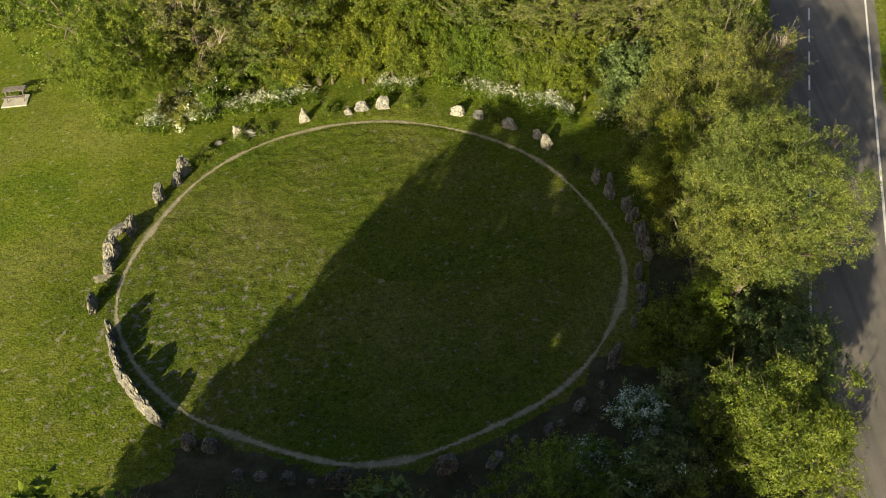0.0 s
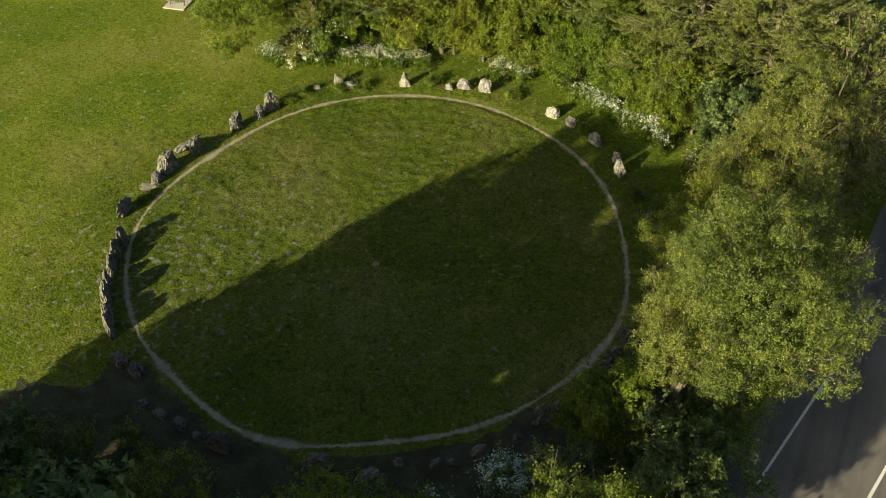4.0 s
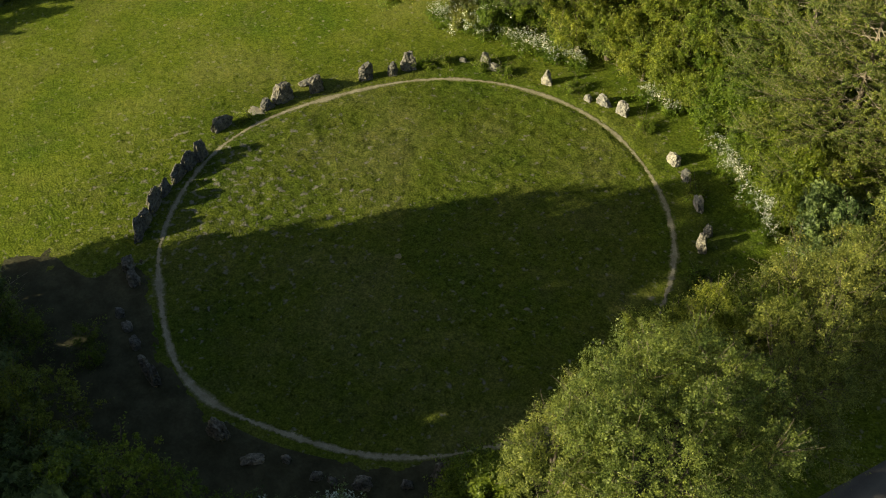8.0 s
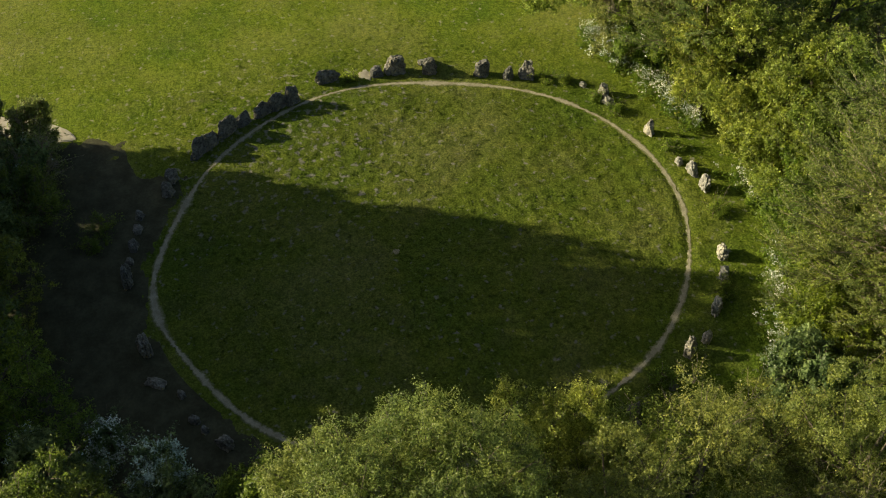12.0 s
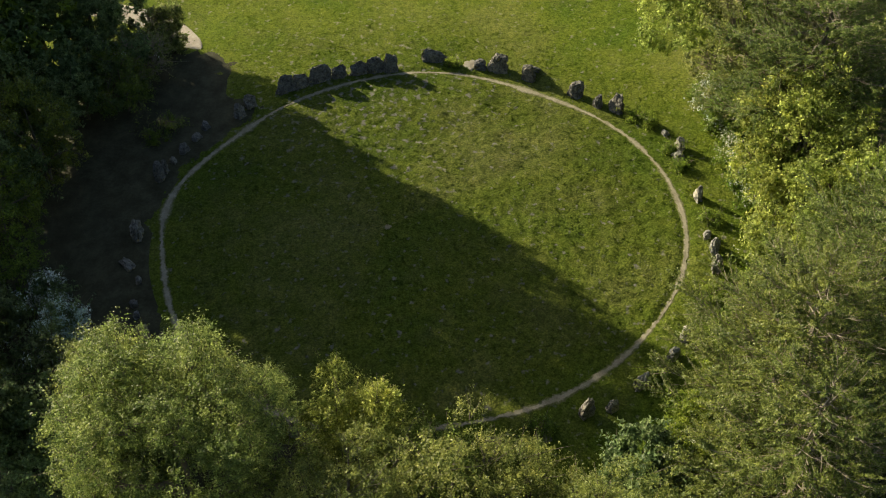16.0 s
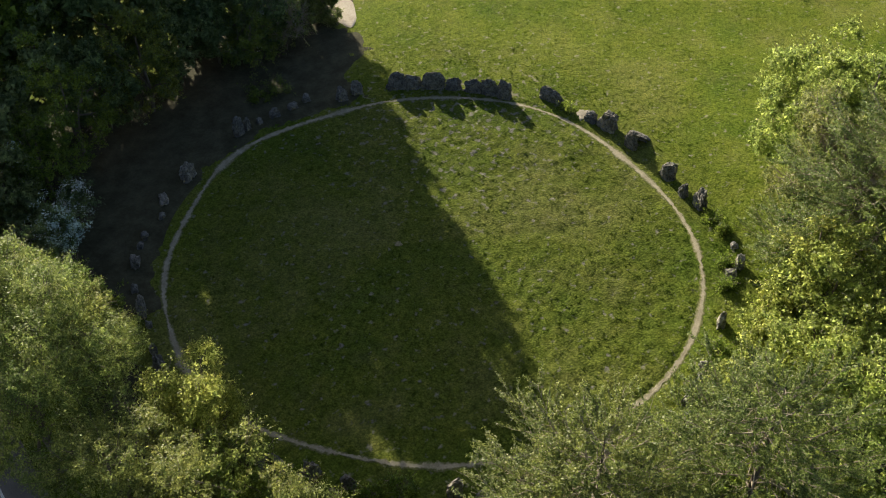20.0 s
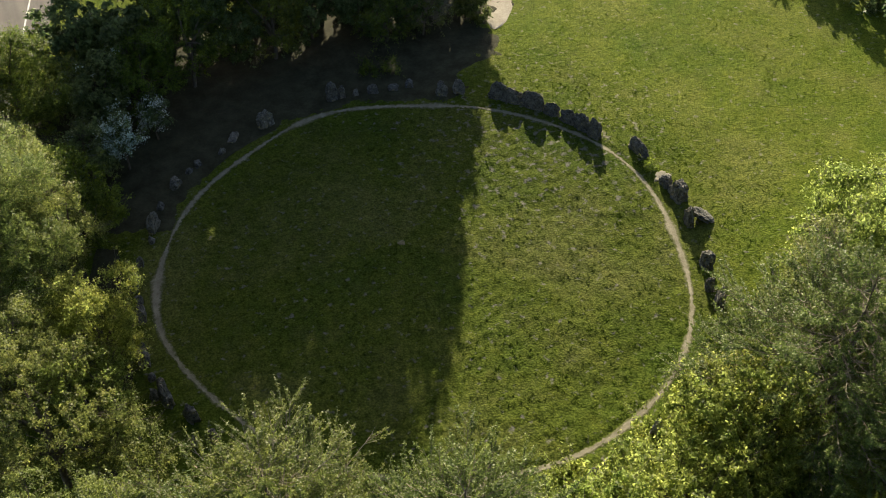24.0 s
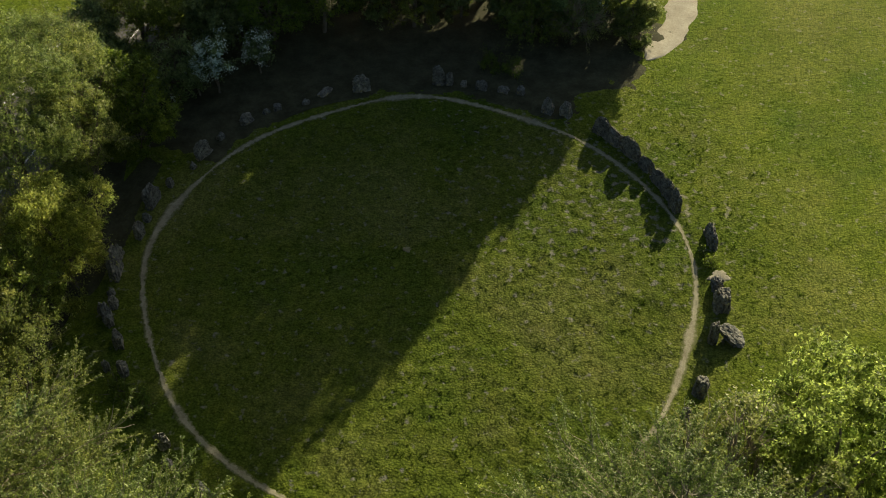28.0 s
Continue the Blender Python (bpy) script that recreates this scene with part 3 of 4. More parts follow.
def leaf_cloud(p, out, size, rng):
    """Single pointed leaves at p that face more or less along out."""
    n = len(p)
    nrm = out * 0.9 + rng.normal(0, 0.75, (n, 3)) + np.array((0, 0, 0.2))
    nrm /= np.linalg.norm(nrm, axis=1)[:, None] + 1e-9
    t = np.cross(nrm, rng.normal(0, 1, (n, 3)))
    t /= np.linalg.norm(t, axis=1)[:, None] + 1e-9
    b = np.cross(nrm, t)
    s = (size * rng.uniform(0.6, 1.35, n))[:, None]
    v = np.stack([p - t * s * 0.45 + b * s * 0.36, p - t * s * 0.45 - b * s * 0.36, p + t * s * 0.7 + nrm * s * 0.1], 1).reshape(-1, 3)
    return v, np.arange(3 * n).reshape(n, 3)


SUNWARD = np.array((math.cos(sa) * math.cos(se), math.sin(sa) * math.cos(se), math.sin(se)))
FLECKS = ((9.5, -4.9, 0.5), (10.2, 8.4, 0.5), (-5.4, -15.6, 0.45), (9.9, 9.8, 0.3), (7.0, -8.6, 0.26), (-3.2, 0.6, 0.12), (3.0, -7.5, 0.14))


def through_gaps(p, rng):
    """Which leaves stay: a few gaps between the boughs let the low sun through to the turf."""
    keep = np.ones(len(p), bool)
    for fx, fy, wide in FLECKS:
        d = p - (fx, fy, 0)
        off = np.linalg.norm(d - (d @ SUNWARD)[:, None] * SUNWARD, axis=1)
        keep &= off > wide * rng.uniform(0.7, 1.25, len(p))
    return keep


def plant(x, y, h, r, kind, leaves, low=0.15, lobes=14, seed=0, shoots=60, bloom=0, name="tree", coarse=1.0, stretch=1.0, reach=(0, 0)):
    """A tree or shrub: tapered trunk, limbs, twigs and a lobed crown of single leaves, which may reach out to one side."""
    rng = np.random.default_rng(seed + int(abs(x * 97 + y * 53) * 10))
    text, size = KIND[kind]
    size *= coarse * (0.77 if coarse < 1.3 else 1.0)
    leaves = int(leaves * (1.55 if coarse < 1.3 else 1.0))
    root = new(name)
    root.matrix_basis = pose(x, y, 0, 0, 0, rng.uniform(0, 360) if stretch == 1 and reach == (0, 0) else 0)
    how = "ankle-high" if h < 1 else "tall" if h > 9 else "low" if h < 4.6 else "middling"
    where = "by the wood" if y > 14 else "beside the road" if x > 15 else "behind the stones"
    if name == "weed_clump":
        text = "clump of nettles and dock"
    tagged(root, f"{how} {text} {'in white blossom ' if bloom else ''}{where}", name)
    mid, axes = np.array((*reach, h * (low + 1) / 2)), np.array((r, r * stretch, h * (1 - low) / 2))
    k = np.arange(lobes) + 0.5
    ph, th = np.arccos(1 - 1.75 * k / lobes), np.pi * (1 + 5 ** 0.5) * k
    dirs = np.stack([np.cos(th) * np.sin(ph), np.sin(th) * np.sin(ph), np.cos(ph)], 1) + rng.normal(0, 0.18, (lobes, 3))
    if stretch != 1:                    # a blunter, broad-topped crown
        dirs /= (np.abs(dirs) ** 3).sum(1, keepdims=True) ** (1 / 3)
    cen = mid + dirs * axes * rng.uniform(0.42, 0.8, (lobes, 1))
    rad = min(r, h * 0.5) * rng.uniform(0.55, 1.3, lobes) * (1.9 if coarse > 2 else 1.3 if stretch == 1 else 1.62) / lobes ** 0.42
    # wood
    trunk = np.array([(0, 0, -0.15), (0.02 * h, 0.01 * h, h * 0.2), (-0.01 * h, 0.02 * h, h * 0.45), (0, 0, h * 0.75)])
    trunk[2:, :2] += np.outer((0.35, 1.0), reach)
    v, f = tube(trunk, np.array((0.02, 0.016, 0.011, 0.005)) * h, 8)
    trunk_part = part("trunk", mesh("trunk", v, f, BARK, True), root)
    for j in rng.permutation(lobes)[:6]:
        st = trunk[1] * rng.uniform(0.6, 1.0) + (trunk[2] - trunk[1]) * rng.uniform(0, 0.9)
        e = cen[j]
        pts = [st, st + (e - st) * 0.35 + (0, 0, 0.04 * h), st + (e - st) * 0.7 + rng.normal(0, 0.05 * r, 3), e + dirs[j] * rad[j] * 0.5]
        v, f = tube(pts, np.array((0.012, 0.009, 0.006, 0.002)) * h, 6)
        part("limb", mesh("limb", v, f, BARK, True), trunk_part)
    # leaves in clumps on the lobes
    per = 42 if coarse < 1.3 else 34
    m = max(1, leaves // per)
    pick = rng.choice(lobes, m, p=rad ** 2 / (rad ** 2).sum())
    d = rng.normal(0, 1, (m, 3)) + dirs[pick] * 0.8
    d /= np.linalg.norm(d, axis=1)[:, None]
    c = cen[pick] + d * (rad[pick] * np.clip(rng.normal(0.92, 0.14, m), 0.3, 1.3))[:, None]
    p = np.repeat(c, per, 0) + rng.normal(0, 1, (m * per, 3)) * np.repeat(rng.uniform(0.05, 0.15, m) if coarse < 1.3 else rng.uniform(0.06, 0.26, m), per)[:, None]
    out = np.repeat(d, per, 0)
    tw = []
    if shoots:
        q = rng.choice(lobes, shoots)
        sd = rng.normal(0, 1, (shoots, 3)) + dirs[q] * 1.2 + np.array((0, 0, 0.7))
        sd /= np.linalg.norm(sd, axis=1)[:, None]
        s0 = cen[q] + sd * (rad[q] * 0.7)[:, None]
        ln = rad[q] * 0.3 + rng.uniform(0.3, 1.0, shoots) * (1.0 if stretch == 1 else 0.55)
        for i in range(shoots):
            bend = rng.normal(0, 0.15, 3)
            tw.append(tube([s0[i] - sd[i] * 0.5, s0[i] + sd[i] * ln[i] * 0.5 + bend * 0.4, s0[i] + sd[i] * ln[i] + bend], (0.016, 0.010, 0.004), 3))
        k = 12 if kind == "olive" else 4 if kind == "rust" else 26
        u = rng.uniform(0.1, 1.02, (shoots, k))
        sp = s0[:, None] + sd[:, None] * (ln[:, None] * u)[..., None] + rng.normal(0, 0.09, (shoots, k, 3))
        p = np.concatenate([p, sp.reshape(-1, 3)])
        out = np.concatenate([out, np.repeat(sd, k, 0)])
    if kind == "olive":
        n = 300
        q = rng.choice(lobes, n)
        e = cen[q] + (lambda g: g / np.linalg.norm(g, axis=1)[:, None])(rng.normal(0, 1, (n, 3)) + dirs[q]) * (rad[q] * rng.uniform(0.6, 1.15, n))[:, None]
        for i in range(n):
            g = cen[q[i]] * 0.6 + e[i] * 0.4
            tw.append(tube([cen[q[i]] * 0.9 + rng.normal(0, 0.1, 3), g + rng.normal(0, 0.15, 3), e[i]], (0.03, 0.02, 0.007), 3))
    p[:, 2] = np.maximum(p[:, 2], 0.06)
    if y < -15:
        keep = through_gaps(p @ np.array(root.matrix_basis.to_3x3()).T + (x, y, 0), rng)
        p, out = p[keep], out[keep]
    v, f = leaf_cloud(p, out, size, rng)
    crown = part("crown", mesh("crown", v, f, LEAF[kind]), root)
    if tw:
        v, f = join(tw)
        tagged(part("brushwood", mesh("brushwood", v, f, TWIG if kind == "olive" else BARK), root), kind="stuff")
    if bloom:
        q = rng.choice(m, max(1, bloom // 16))
        bp = np.repeat(c[q] + d[q] * 0.22, 16, 0) + rng.normal(0, 0.13, (len(q) * 16, 3))
        v, f = leaf_cloud(bp, np.repeat(d[q], 16, 0), 0.1, rng)
        part("blossom", mesh("blossom", v, f, PETAL), crown, "white blossom")
    return root


def larch(x, y, h, r, limbs, seed):
    """A broad larch: limbs all up the trunk, pale side twigs set with tufts of soft needles."""
    rng = np.random.default_rng(seed)
    root = new("tree")
    root.matrix_basis = pose(x, y, 0)
    tagged(root, "tall feathery fresh-green larch with bare pale twigs", "tree")
    v, f = tube([(0, 0, -0.2), (0.05, 0.03, h * 0.3), (-0.05, 0.06, h * 0.65), (0, 0, h * 0.96)], np.array((0.020, 0.015, 0.007, 0.0015)) * h, 9)
    trunk_part = part("trunk", mesh("trunk", v, f, BARK, True), root)
    twigs, pts, outs = [], [], []
    for i in range(limbs):
        u = (i + rng.uniform(0.2, 0.8)) / limbs
        z = h * (0.26 + 0.70 * u)
        a = i * 2.39996 + rng.normal(0, 0.25)
        ln = (r * (1 - u ** 3.6) * 0.95 + 0.6) * rng.uniform(0.7, 1.15)
        d = np.array((math.cos(a), math.sin(a), 0.0))
        rise = 0.10 + 0.35 * u ** 2
        line = np.array([(0, 0, z), (0, 0, z - 0.02 * ln) + d * ln * 0.33, (0, 0, z + 0.10 * ln * rise) + d * ln * 0.67, (0, 0, z + rise * ln) + d * ln])
        line[1:3] += rng.normal(0, 0.06, (2, 3))
        v, f = tube(line, np.array((0.0022, 0.0016, 0.0011, 0.0005)) * h * (0.5 + 0.5 * ln / r), 5)
        part("limb", mesh("limb", v, f, TWIG, True), trunk_part)
        k = int(10 + 4.2 * ln)
        for j in range(k):
            s = rng.uniform(0.18, 1.0)
            p = np.array([np.interp(s, (0, 0.33, 0.67, 1), line[:, c]) for c in range(3)])
            turn = (1 if j % 2 else -1) * rng.uniform(0.45, 1.15) * (1.1 - 0.6 * s)
            e = np.array((math.cos(a + turn), math.sin(a + turn), rng.normal(0.32, 0.3)))
            m = (0.38 + 0.36 * ln * (1 - 0.75 * s)) * rng.uniform(0.6, 1.3)
            q = p + e * m * 0.55 + (0, 0, -0.05 * m)
            t = p + e * m + (0, 0, 0.08 * m)
            twigs.append(tube([p, q, t], (0.013, 0.009, 0.004), 3))
            if rng.random() < 0.12:
                continue
            c = int(28 + 60 * m)
            w = rng.uniform(0.15, 1.05, c)[:, None]
            pts.append(p + (t - p) * w + rng.normal(0, 0.04, (c, 3)))
            outs.append(np.tile(e * 0.4 + (0, 0, 0.7), (c, 1)))
    p, o = np.concatenate(pts), np.concatenate(outs)
    part("crown", mesh("crown", *leaf_cloud(p, o, 0.066, rng), LEAF["larch"]), root)
    tagged(part("brushwood", mesh("brushwood", *join(twigs), TWIG), root, "bare pale twigs"), kind="stuff")
    return root


# the wood behind the circle: shrubs in front
for x, y, h, r, kind, bloom in (
        (-14.9, 17.2, 1.7, 1.4, "pale", 1800), (-13.2, 18.4, 2.4, 1.5, "green", 400), (-12.2, 19.9, 3.8, 2.1, "green", 0),
        (-9.4, 21.2, 4.0, 2.0, "green", 0), (-7.2, 21.2, 4.6, 1.9, "lime", 0), (-5.0, 21.2, 4.8, 2.0, "lime", 0), (-2.8, 21.2, 5.0, 2.0, "lime", 0), (-0.6, 21.5, 5.4, 2.1, "lime", 0),
        (1.8, 21.6, 5.2, 2.1, "lime", 0), (4.2, 21.5, 5.0, 2.1, "green", 0), (6.4, 20.9, 5.0, 2.0, "green", 0), (8.4, 20.0, 5.0, 2.1, "green", 0),
        (10.6, 19.2, 5.0, 2.1, "green", 0), (12.8, 18.0, 4.8, 2.1, "green", 0), (15.4, 15.8, 4.6, 1.9, "dark", 0)):
    plant(x, y, h + 0.6, r + 0.35, kind, 18000, 0.0, 24, 1, 80, bloom, "shrub", 1.28)
# and trees behind
for x, y, h, r, kind in (
        (-14.0, 23.0, 9.4, 3.4, "olive"), (-5.9, 21.2, 10.0, 3.4, "lime"), (-2.2, 23.4, 10.2, 3.4, "lime"),
        (1.8, 24.4, 10.2, 3.4, "lime"), (5.4, 24.6, 9.4, 3.2, "lime"), (9.0, 23.4, 8.8, 3.2, "green"),
        (19.4, 8.6, 9.4, 3.6, "pale"), (20.0, 15.4, 9.8, 3.3, "pale"), (21.6, 20.5, 9.4, 3.6, "olive"), (18.5, 26.4, 9.4, 3.8, "olive")):
    plant(x, y, h, r, kind, 12000 if kind == "olive" else 19000 if kind == "lime" else 25000, 0.0, 34, 2, 120, 0, "tree", 1.0 if kind == "pale" else 1.28)
larch(-10.6, 21.2, 14.0, 5.0, 96, 21)
larch(12.0, 20.4, 14.2, 4.5, 96, 22)
larch(16.4, 20.6, 13.4, 3.8, 74, 23)
larch(6.6, 23.6, 14.2, 4.2, 80, 24)
plant(-16.8, 18.4, 11.2, 4.2, "lime", 42000, 0.1, 48, 4, 140, 0, "tree", 1.2, 1.0, (-0.6, -3.0))
plant(-13.4, 19.4, 11.4, 3.0, "olive", 13000, 0.2, 26, 4, 100, 0, "tree", 1.0, 1.0, (0, -1.8))
plant(-7.4, 19.8, 9.2, 2.5, "lime", 11000, 0.0, 28, 4, 100, 0, "tree", 1.25)
# deeper wood
for x, y, h, r, kind in (
        (-24.5, 26.0, 8.0, 4.0, "lime"), (-18.5, 28.0, 8.5, 4.0, "olive"), (-12.0, 30.0, 8.5, 4.0, "lime"), (-5.0, 31.5, 8.8, 4.2, "olive"),
        (2.0, 32.0, 8.8, 4.2, "lime"), (9.0, 30.5, 8.8, 4.2, "green"), (15.0, 32.0, 8.8, 4.2, "olive"), (24.0, 30.0, 8.0, 3.8, "pale")):
    plant(x, y, h, r, kind, 5500, 0.05, 22, 3, 60, 0, "tree", 1.9)
# along the road
plant(20.4, -2.0, 11.3, 4.6, "pale", 98000, 0.14, 88, 5, 420, 0, "tree", 0.95, 1.08)
plant(18.1, -5.6, 10.6, 2.1, "pale", 17000, 0.28, 22, 4, 60, 0, "tree", 0.95)
plant(19.4, -12.0, 7.2, 1.9, "dark", 11000, 0.2, 18, 4, 50, 0, "tree", 1.1)
plant(17.0, -2.4, 8.8, 1.8, "pale", 15000, 0.22, 22, 4, 60, 0, "tree", 0.95)
plant(16.6, 3.8, 7.4, 2.7, "lime", 36000, 0.05, 38, 4, 160, 0, "tree", 0.85)
plant(20.8, 4.6, 9.8, 3.0, "pale", 22000, 0.05, 26, 4, 120)
plant(22.4, 13.6, 7.4, 2.8, "olive", 9000, 0.02, 22, 4, 140)
plant(17.6, 7.2, 6.4, 2.4, "lime", 15000, 0.0, 20, 4, 120, 0, "shrub")
plant(17.9, -15.4, 9.7, 3.5, "maple", 46000, 0.05, 48, 4, 160, 0, "tree", 0.95)
plant(19.6, -5.6, 4.4, 2.2, "dark", 7000, 0.0, 14, 4, 50, 0, "shrub", 1.2)
plant(15.7, -7.0, 5.9, 2.2, "gold", 15000, 0.0, 20, 4, 60, 0, "shrub")
plant(18.6, -9.6, 5.5, 2.4, "dark", 7000, 0.0, 14, 4, 50, 0, "shrub", 1.2)
plant(19.8, -9.0, 5.6, 2.6, "dark", 9000, 0.0, 16, 4, 50, 0, "shrub")
plant(18.6, -12.0, 5.0, 2.2, "green", 9000, 0.0, 16, 4, 50, 0, "shrub")
plant(12.7, -12.2, 3.7, 0.82, "dark", 1800, 0.3, 9, 4, 30, 3200, "shrub")
plant(13.8, -11.9, 3.4, 0.5, "dark", 900, 0.3, 7, 4, 20, 700, "shrub")
plant(14.8, -11.6, 4.2, 1.8, "dark", 6000, 0.0, 12, 4, 60, 300, "shrub")
plant(10.5, -14.3, 3.2, 0.62, "dark", 1500, 0.2, 8, 4, 30, 1500, "shrub")
plant(16.2, 10.9, 4.8, 1.9, "pale", 9000, 0.0, 14, 4, 60, 0, "shrub")
plant(17.0, 13.4, 5.0, 1.9, "pale", 10000, 0.0, 14, 4, 60, 0, "shrub")
plant(24.6, 18.6, 4.4, 1.7, "rust", 1500, 0.0, 14, 4, 320, 0, "shrub")
plant(-8.8, -18.6, 3.8, 1.9, "olive", 1600, 0.0, 16, 4, 120, 0, "shrub")
plant(-6.2, -18.8, 4.2, 1.9, "maple", 6000, 0.0, 16, 4, 90, 0, "shrub")
# the shaded side
for x, y, h, r, kind, bloom in (
        (13.2, -16.2, 5.2, 2.3, "dark", 600), (10.2, -17.6, 5.8, 2.4, "green", 0), (7.2, -18.9, 7.8, 2.6, "green", 0), (4.2, -20.4, 6.0, 2.4, "dark", 0), (1.4, -19.9, 7.4, 2.3, "maple", 0),
        (-1.6, -21.2, 5.6, 2.4, "dark", 0), (-4.8, -20.8, 4.8, 2.3, "dark", 0), (-8.4, -20.4, 4.4, 2.2, "dark", 300), (-12.6, -19.4, 3.4, 1.5, "olive", 0)):
    plant(x, y, h, r, kind, 9000, 0.0, 16, 5, 50, bloom, "shrub", 1.2)
# the rear row stands out of view, added to fill and lengthen the shade
for x, y, h, r, kind in (
        (-13.4, -25.0, 8.2, 2.1, "dark"), (-13.1, -26.6, 11.9, 2.6, "dark"), (-11.1, -27.6, 14.8, 3.4, "dark"), (-10.4, -29.6, 17.0, 3.0, "dark"), (-4.6, -27.4, 15.0, 4.4, "green"), (2.0, -27.6, 15.2, 4.4, "dark"),
        (6.4, -27.6, 13.0, 4.0, "green"), (13.6, -22.0, 6.2, 3.0, "dark"), (16.4, -20.0, 4.5, 2.2, "lime"),
        (-8.4, -31.0, 19.5, 4.4, "dark"), (-4.0, -35.0, 23.0, 5.2, "dark"), (-1.5, -31.5, 20.0, 4.8, "dark"), (4.4, -31.0, 18.0, 4.8, "dark"), (8.6, -30.0, 9.6, 3.4, "dark"),
        (-10.8, -23.2, 7.4, 2.8, "dark"), (-5.4, -23.6, 8.0, 3.0, "dark"), (0.4, -24.0, 8.4, 3.0, "dark"), (6.2, -23.0, 8.0, 3.0, "dark"), (11.0, -20.8, 5.4, 2.6, "dark")):
    near_track = x < -10.5 and h < 12
    plant(x, y, h, r, kind, 13000 if near_track else 11500 if h > 9 else 6000, 0.02, 34, 6, 40, 0, "tree", 1.28 if near_track else 3.0 if h > 9 else 1.8)


# far side of the field
for x, y, h, r, kind in (
        (-32.0, 31.5, 3.2, 2.6, "green"), (-36.5, 30.5, 3.4, 2.8, "green"), (-40.5, 28.0, 3.0, 2.4, "green"), (-28.5, 30.5, 3.6, 2.4, "lime"),
        (-40.5, -6.0, 2.2, 2.2, "dark"), (-39.5, -10.5, 2.4, 2.4, "dark"), (-38.8, -15.0, 2.2, 2.2, "dark"), (-37.6, -19.5, 2.4, 2.4, "dark"),
        (-41.0, -1.5, 2.0, 2.0, "green"), (-41.5, 20.0, 2.2, 2.2, "green")):
    plant(x, y, h, r, kind, 3000, 0.0, 14, 7, 30, 0, "shrub", 1.5)


# weeds among the stones
for x, y, h, r in (
        (-10.4, 14.4, 0.3, 0.4), (-9.0, 15.2, 0.35, 0.45), (-12.6, 13.0, 0.35, 0.45), (-13.0, 11.8, 0.3, 0.4), (-15.8, -0.2, 0.22, 0.3),
        (11.4, 10.8, 0.5, 0.6), (12.6, 10.0, 0.45, 0.5), (6.6, 15.6, 0.4, 0.5), (0.8, 17.8, 0.4, 0.6), (-4.8, 17.2, 0.4, 0.6), (-5.2, -15.4, 0.9, 0.8), (-3.8, -15.8, 0.8, 0.7)):
    plant(x, y, h, r, "green", 900, 0.0, 8, 8, 10, 0, "weed_clump", 0.9)


# ---- picnic bench on its pad ----
pad = tagged(new("bench_pad", box("bench_pad", (1.8, 1.5, 0.12), (0, -0.3, 0.0), CONCRETE, 0.02)), "pale concrete pad under the bench", "concrete pad", kind="structure")
pad.matrix_basis = pose(-28.0, 20.4, 0.02, 0, 0, 8)
bench = tagged(new("picnic_bench"), "weathered grey wooden picnic bench on a concrete pad", "bench")
bench.matrix_basis = pose(-28.0, 20.5, 0.08, 0, 0, 8)
for k in range(4):
    part("tabletop_plank", box("tabletop_plank", (1.6, 0.155, 0.04), (0, -0.27 + 0.18 * k, 0.74), WOOD), bench)
for s in (-1, 1):
    part("seat_plank", box("seat_plank", (1.6, 0.25, 0.04), (0, s * 0.68, 0.45), WOOD), bench)
for sx in (-0.6, 0.6):
    part("crossbar", box("crossbar", (0.05, 1.5, 0.09), (sx, 0, 0.39), WOOD), bench)
    part("crossbar", box("crossbar", (0.05, 0.72, 0.09), (sx, 0, 0.675), WOOD), bench)
    for s in (-1, 1):
        part("leg", box("leg", (0.05, 0.09, 0.86), (sx + 0.05, s * 0.42, 0.36), WOOD, 0.008, pose(0, 0, 0, s * 28)), bench)

# ---- cow parsley along the foot of the wood ----
rng = np.random.default_rng(11)
hx = np.array((-17.4, -14.8, -11.4, -7.6, -3.6, 1.2, 5.6, 9.9, 12.0, 14.2))
hy = np.array((15.9, 16.9, 17.8, 19.0, 19.9, 20.1, 18.8, 17.4, 16.2, 14.6))
n = 560
u = rng.uniform(0, 1, n)
px = np.interp(u, np.linspace(0, 1, 10), hx) + rng.normal(0, 0.25, n)
py = np.interp(px, hx, hy) + rng.normal(0.15, 0.45, n)
keep = value_noise(px, py, 2.2, 21) + np.where(px < -8, 0.3, 0.0) > -0.22
px, py = px[keep], py[keep]
stems, blooms, fronds = [], [], []
for x, y in zip(px, py):
    for _ in range(rng.integers(2, 5)):
        b = np.array((x, y, 0)) + rng.normal(0, 0.15, 3) * (1, 1, 0)
        t = b + (*rng.normal(0, 0.12, 2), rng.uniform(0.5, 1.1))
        stems.append(tube([b, (b + t) / 2 + rng.normal(0, 0.03, 3), t], (0.012, 0.009, 0.005), 3))
        blooms.append(t + rng.normal(0, 1, (10, 3)) * (0.10, 0.10, 0.04))
        fronds.append(b + rng.normal(0, 1, (14, 3)) * (0.2, 0.2, 0.12) + (0, 0, 0.3))
parsley = tagged(new("cow_parsley"), "white flowering cow parsley along the wood's edge", "wild flowers", kind="stuff")
part("stems", mesh("stems", *join(stems), LEAF["green"]), parsley)
b = np.concatenate(blooms)
part("flowers", mesh("flowers", *leaf_cloud(b, np.tile((0, 0, 1.0), (len(b), 1)), 0.055, rng), PETAL), parsley, "white umbels")
b = np.concatenate(fronds)
b[:, 2] = np.maximum(b[:, 2], 0.05)
part("fronds", mesh("fronds", *leaf_cloud(b, np.tile((0, 0, 1.0), (len(b), 1)), 0.16, rng), LEAF["green"]), parsley)

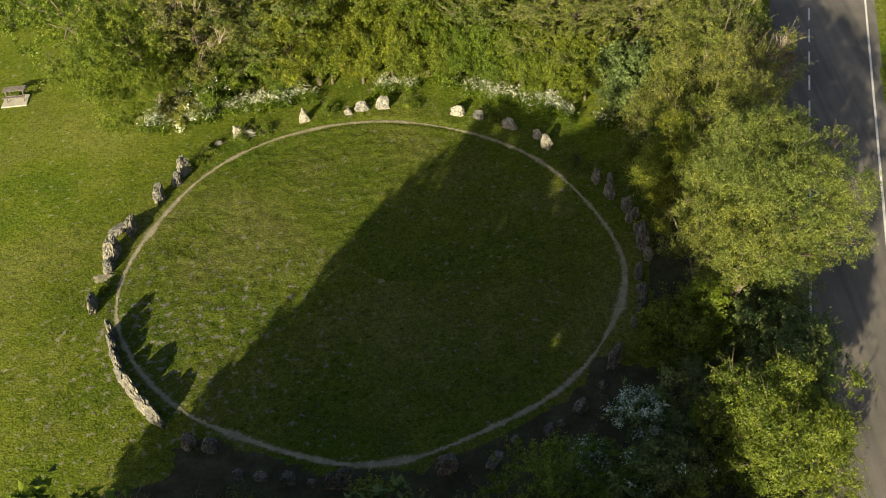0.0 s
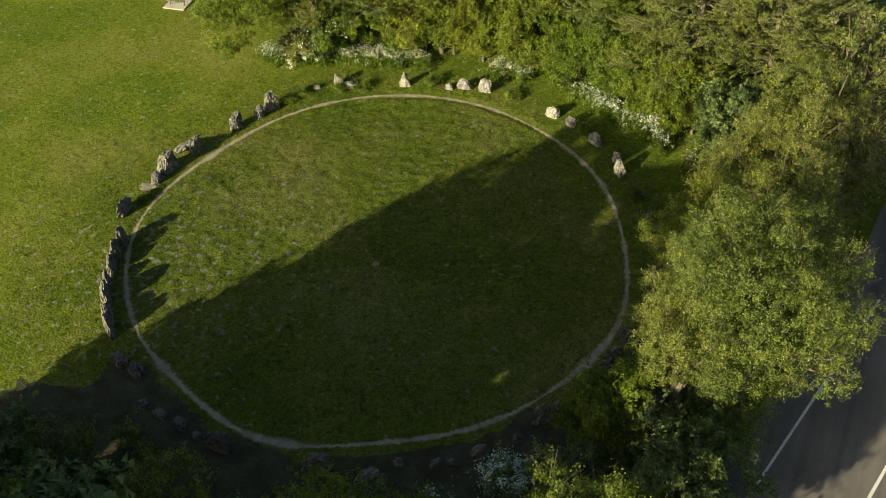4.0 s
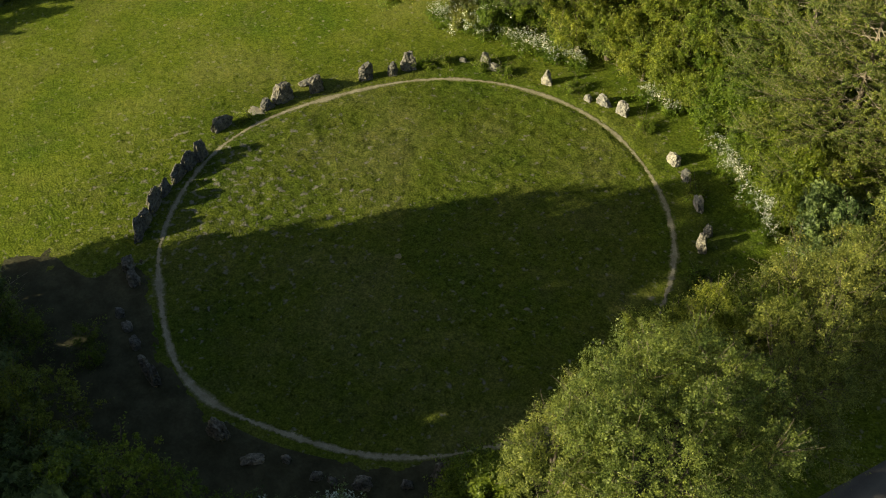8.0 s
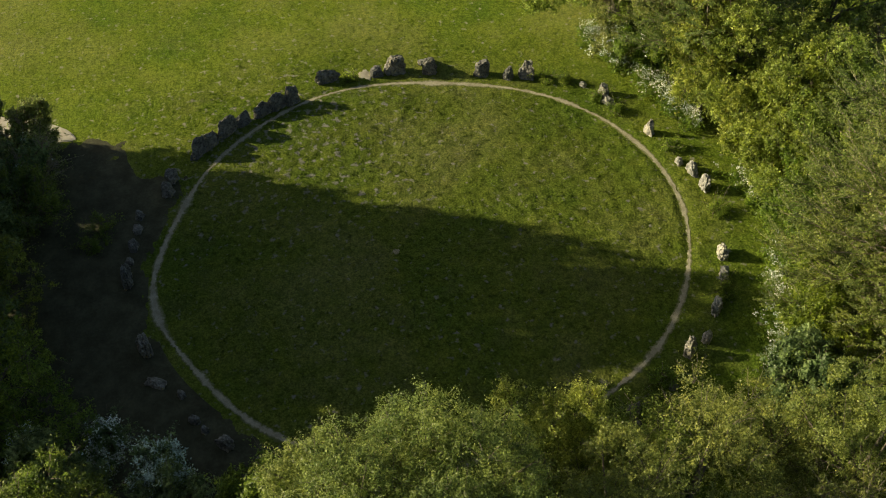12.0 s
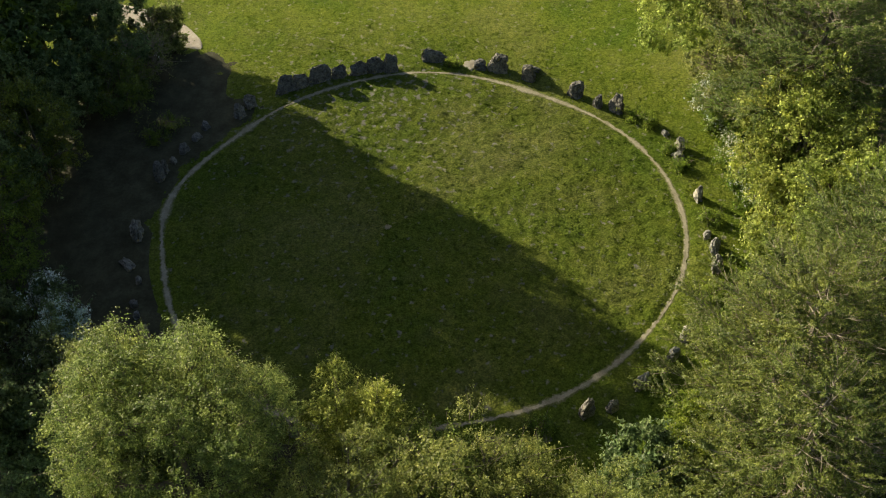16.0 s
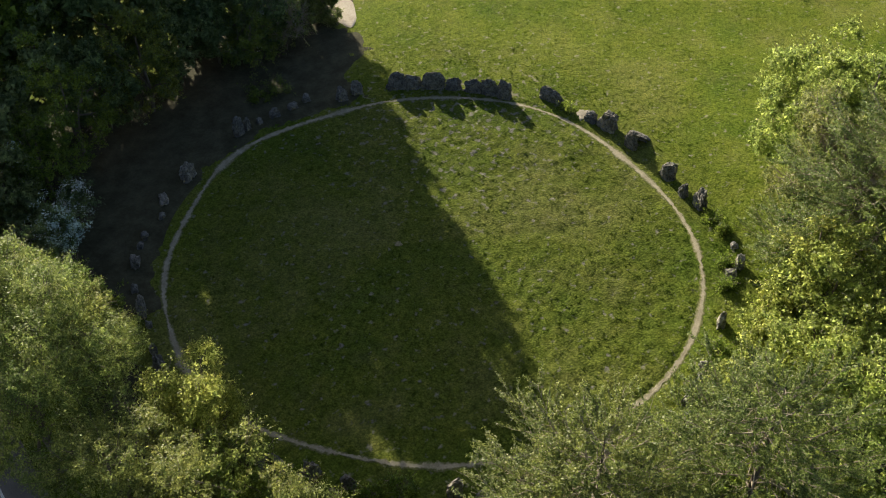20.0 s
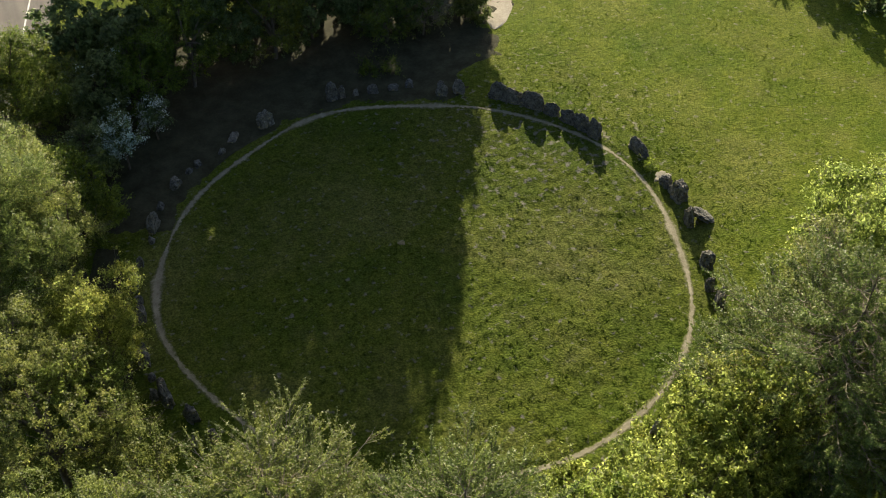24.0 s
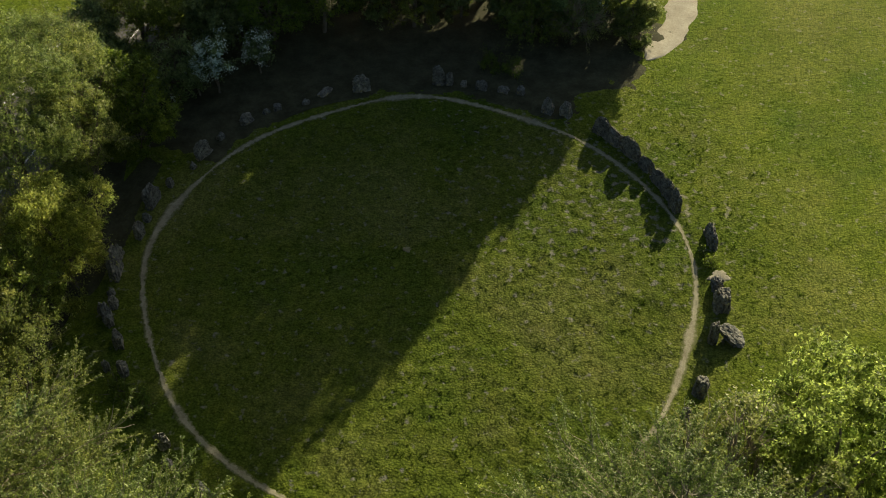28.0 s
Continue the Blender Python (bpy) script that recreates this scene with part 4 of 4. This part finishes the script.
# ---- grass blades ----
def blades(name, label, x, y, tall, wide, rng):
    n = len(x)
    z = height(x, y) - 0.01
    base = np.stack([x, y, z], 1)
    a = rng.uniform(0, 2 * np.pi, n)
    side = np.stack([np.cos(a), np.sin(a), 0 * a], 1) * (wide * rng.uniform(0.6, 1.4, n))[:, None]
    tip = base + rng.normal(0, 1, (n, 3)) * (tall * 0.55)[:, None] * (1, 1, 0) + np.stack([0 * a, 0 * a, tall], 1)
    v = np.stack([base - side, base + side, tip], 1).reshape(-1, 3)
    return tagged(new(name, mesh(name, v, np.arange(3 * n).reshape(n, 3), BLADES)), label, "grass", kind="stuff")


def scatter(x, y, rng):
    """Keeps the places where grass grows."""
    n = len(x)
    ok = (off_path(x, y) > 0.12 * rng.random(n) - 0.06) & (np.abs(road_off(x, y)) > 4.8)
    ok &= np.hypot((x + 16.1) / 0.8, (y - 0.75) / 0.6) > 1
    thin = 1.15 - 0.9 * rng.random(n)
    ok &= (np.hypot((x - 17.0) / 1.5, (y - 0.8) / 8.0) > thin) & (np.hypot((x - 14.6) / 3.2, (y + 15.0) / 2.0) > thin)
    ok &= soil(x, y) < 0.5 * rng.random(n) - 0.3
    ok &= ~((np.abs(x + 15.6) < 1.6) & (y < -17.6) & (y > -30))
    return x[ok], y[ok]


rng = np.random.default_rng(12)
tx, ty = rng.uniform(-40, 22, 62000), rng.uniform(-24, 24, 62000)
grow = rng.gamma(2.0, 0.5, 62000)
rep = np.clip((8.5 * grow).astype(int), 1, 22)
tx, ty = np.repeat(tx, rep), np.repeat(ty, rep)
x, y = scatter(tx + rng.normal(0, 0.035, len(tx)), ty + rng.normal(0, 0.035, len(ty)), rng)
far = np.hypot(x + 0.8, y - 1.7)
keep = rng.random(len(x)) < np.clip(1.25 - far / 38.0, 0.25, 1)
x, y, far = x[keep], y[keep], far[keep]
tall = (0.045 + 0.012 * np.clip((far - 13.5) / 3, 0, 1) - 0.012 * np.clip((far - 18) / 3, 0, 1)) * rng.uniform(0.5, 1.5, len(x)) * (1 + 0.5 * value_noise(x, y, 0.8, 31))
blades("lawn_grass", "short green and straw-coloured turf", x, y, tall, 0.016, rng)
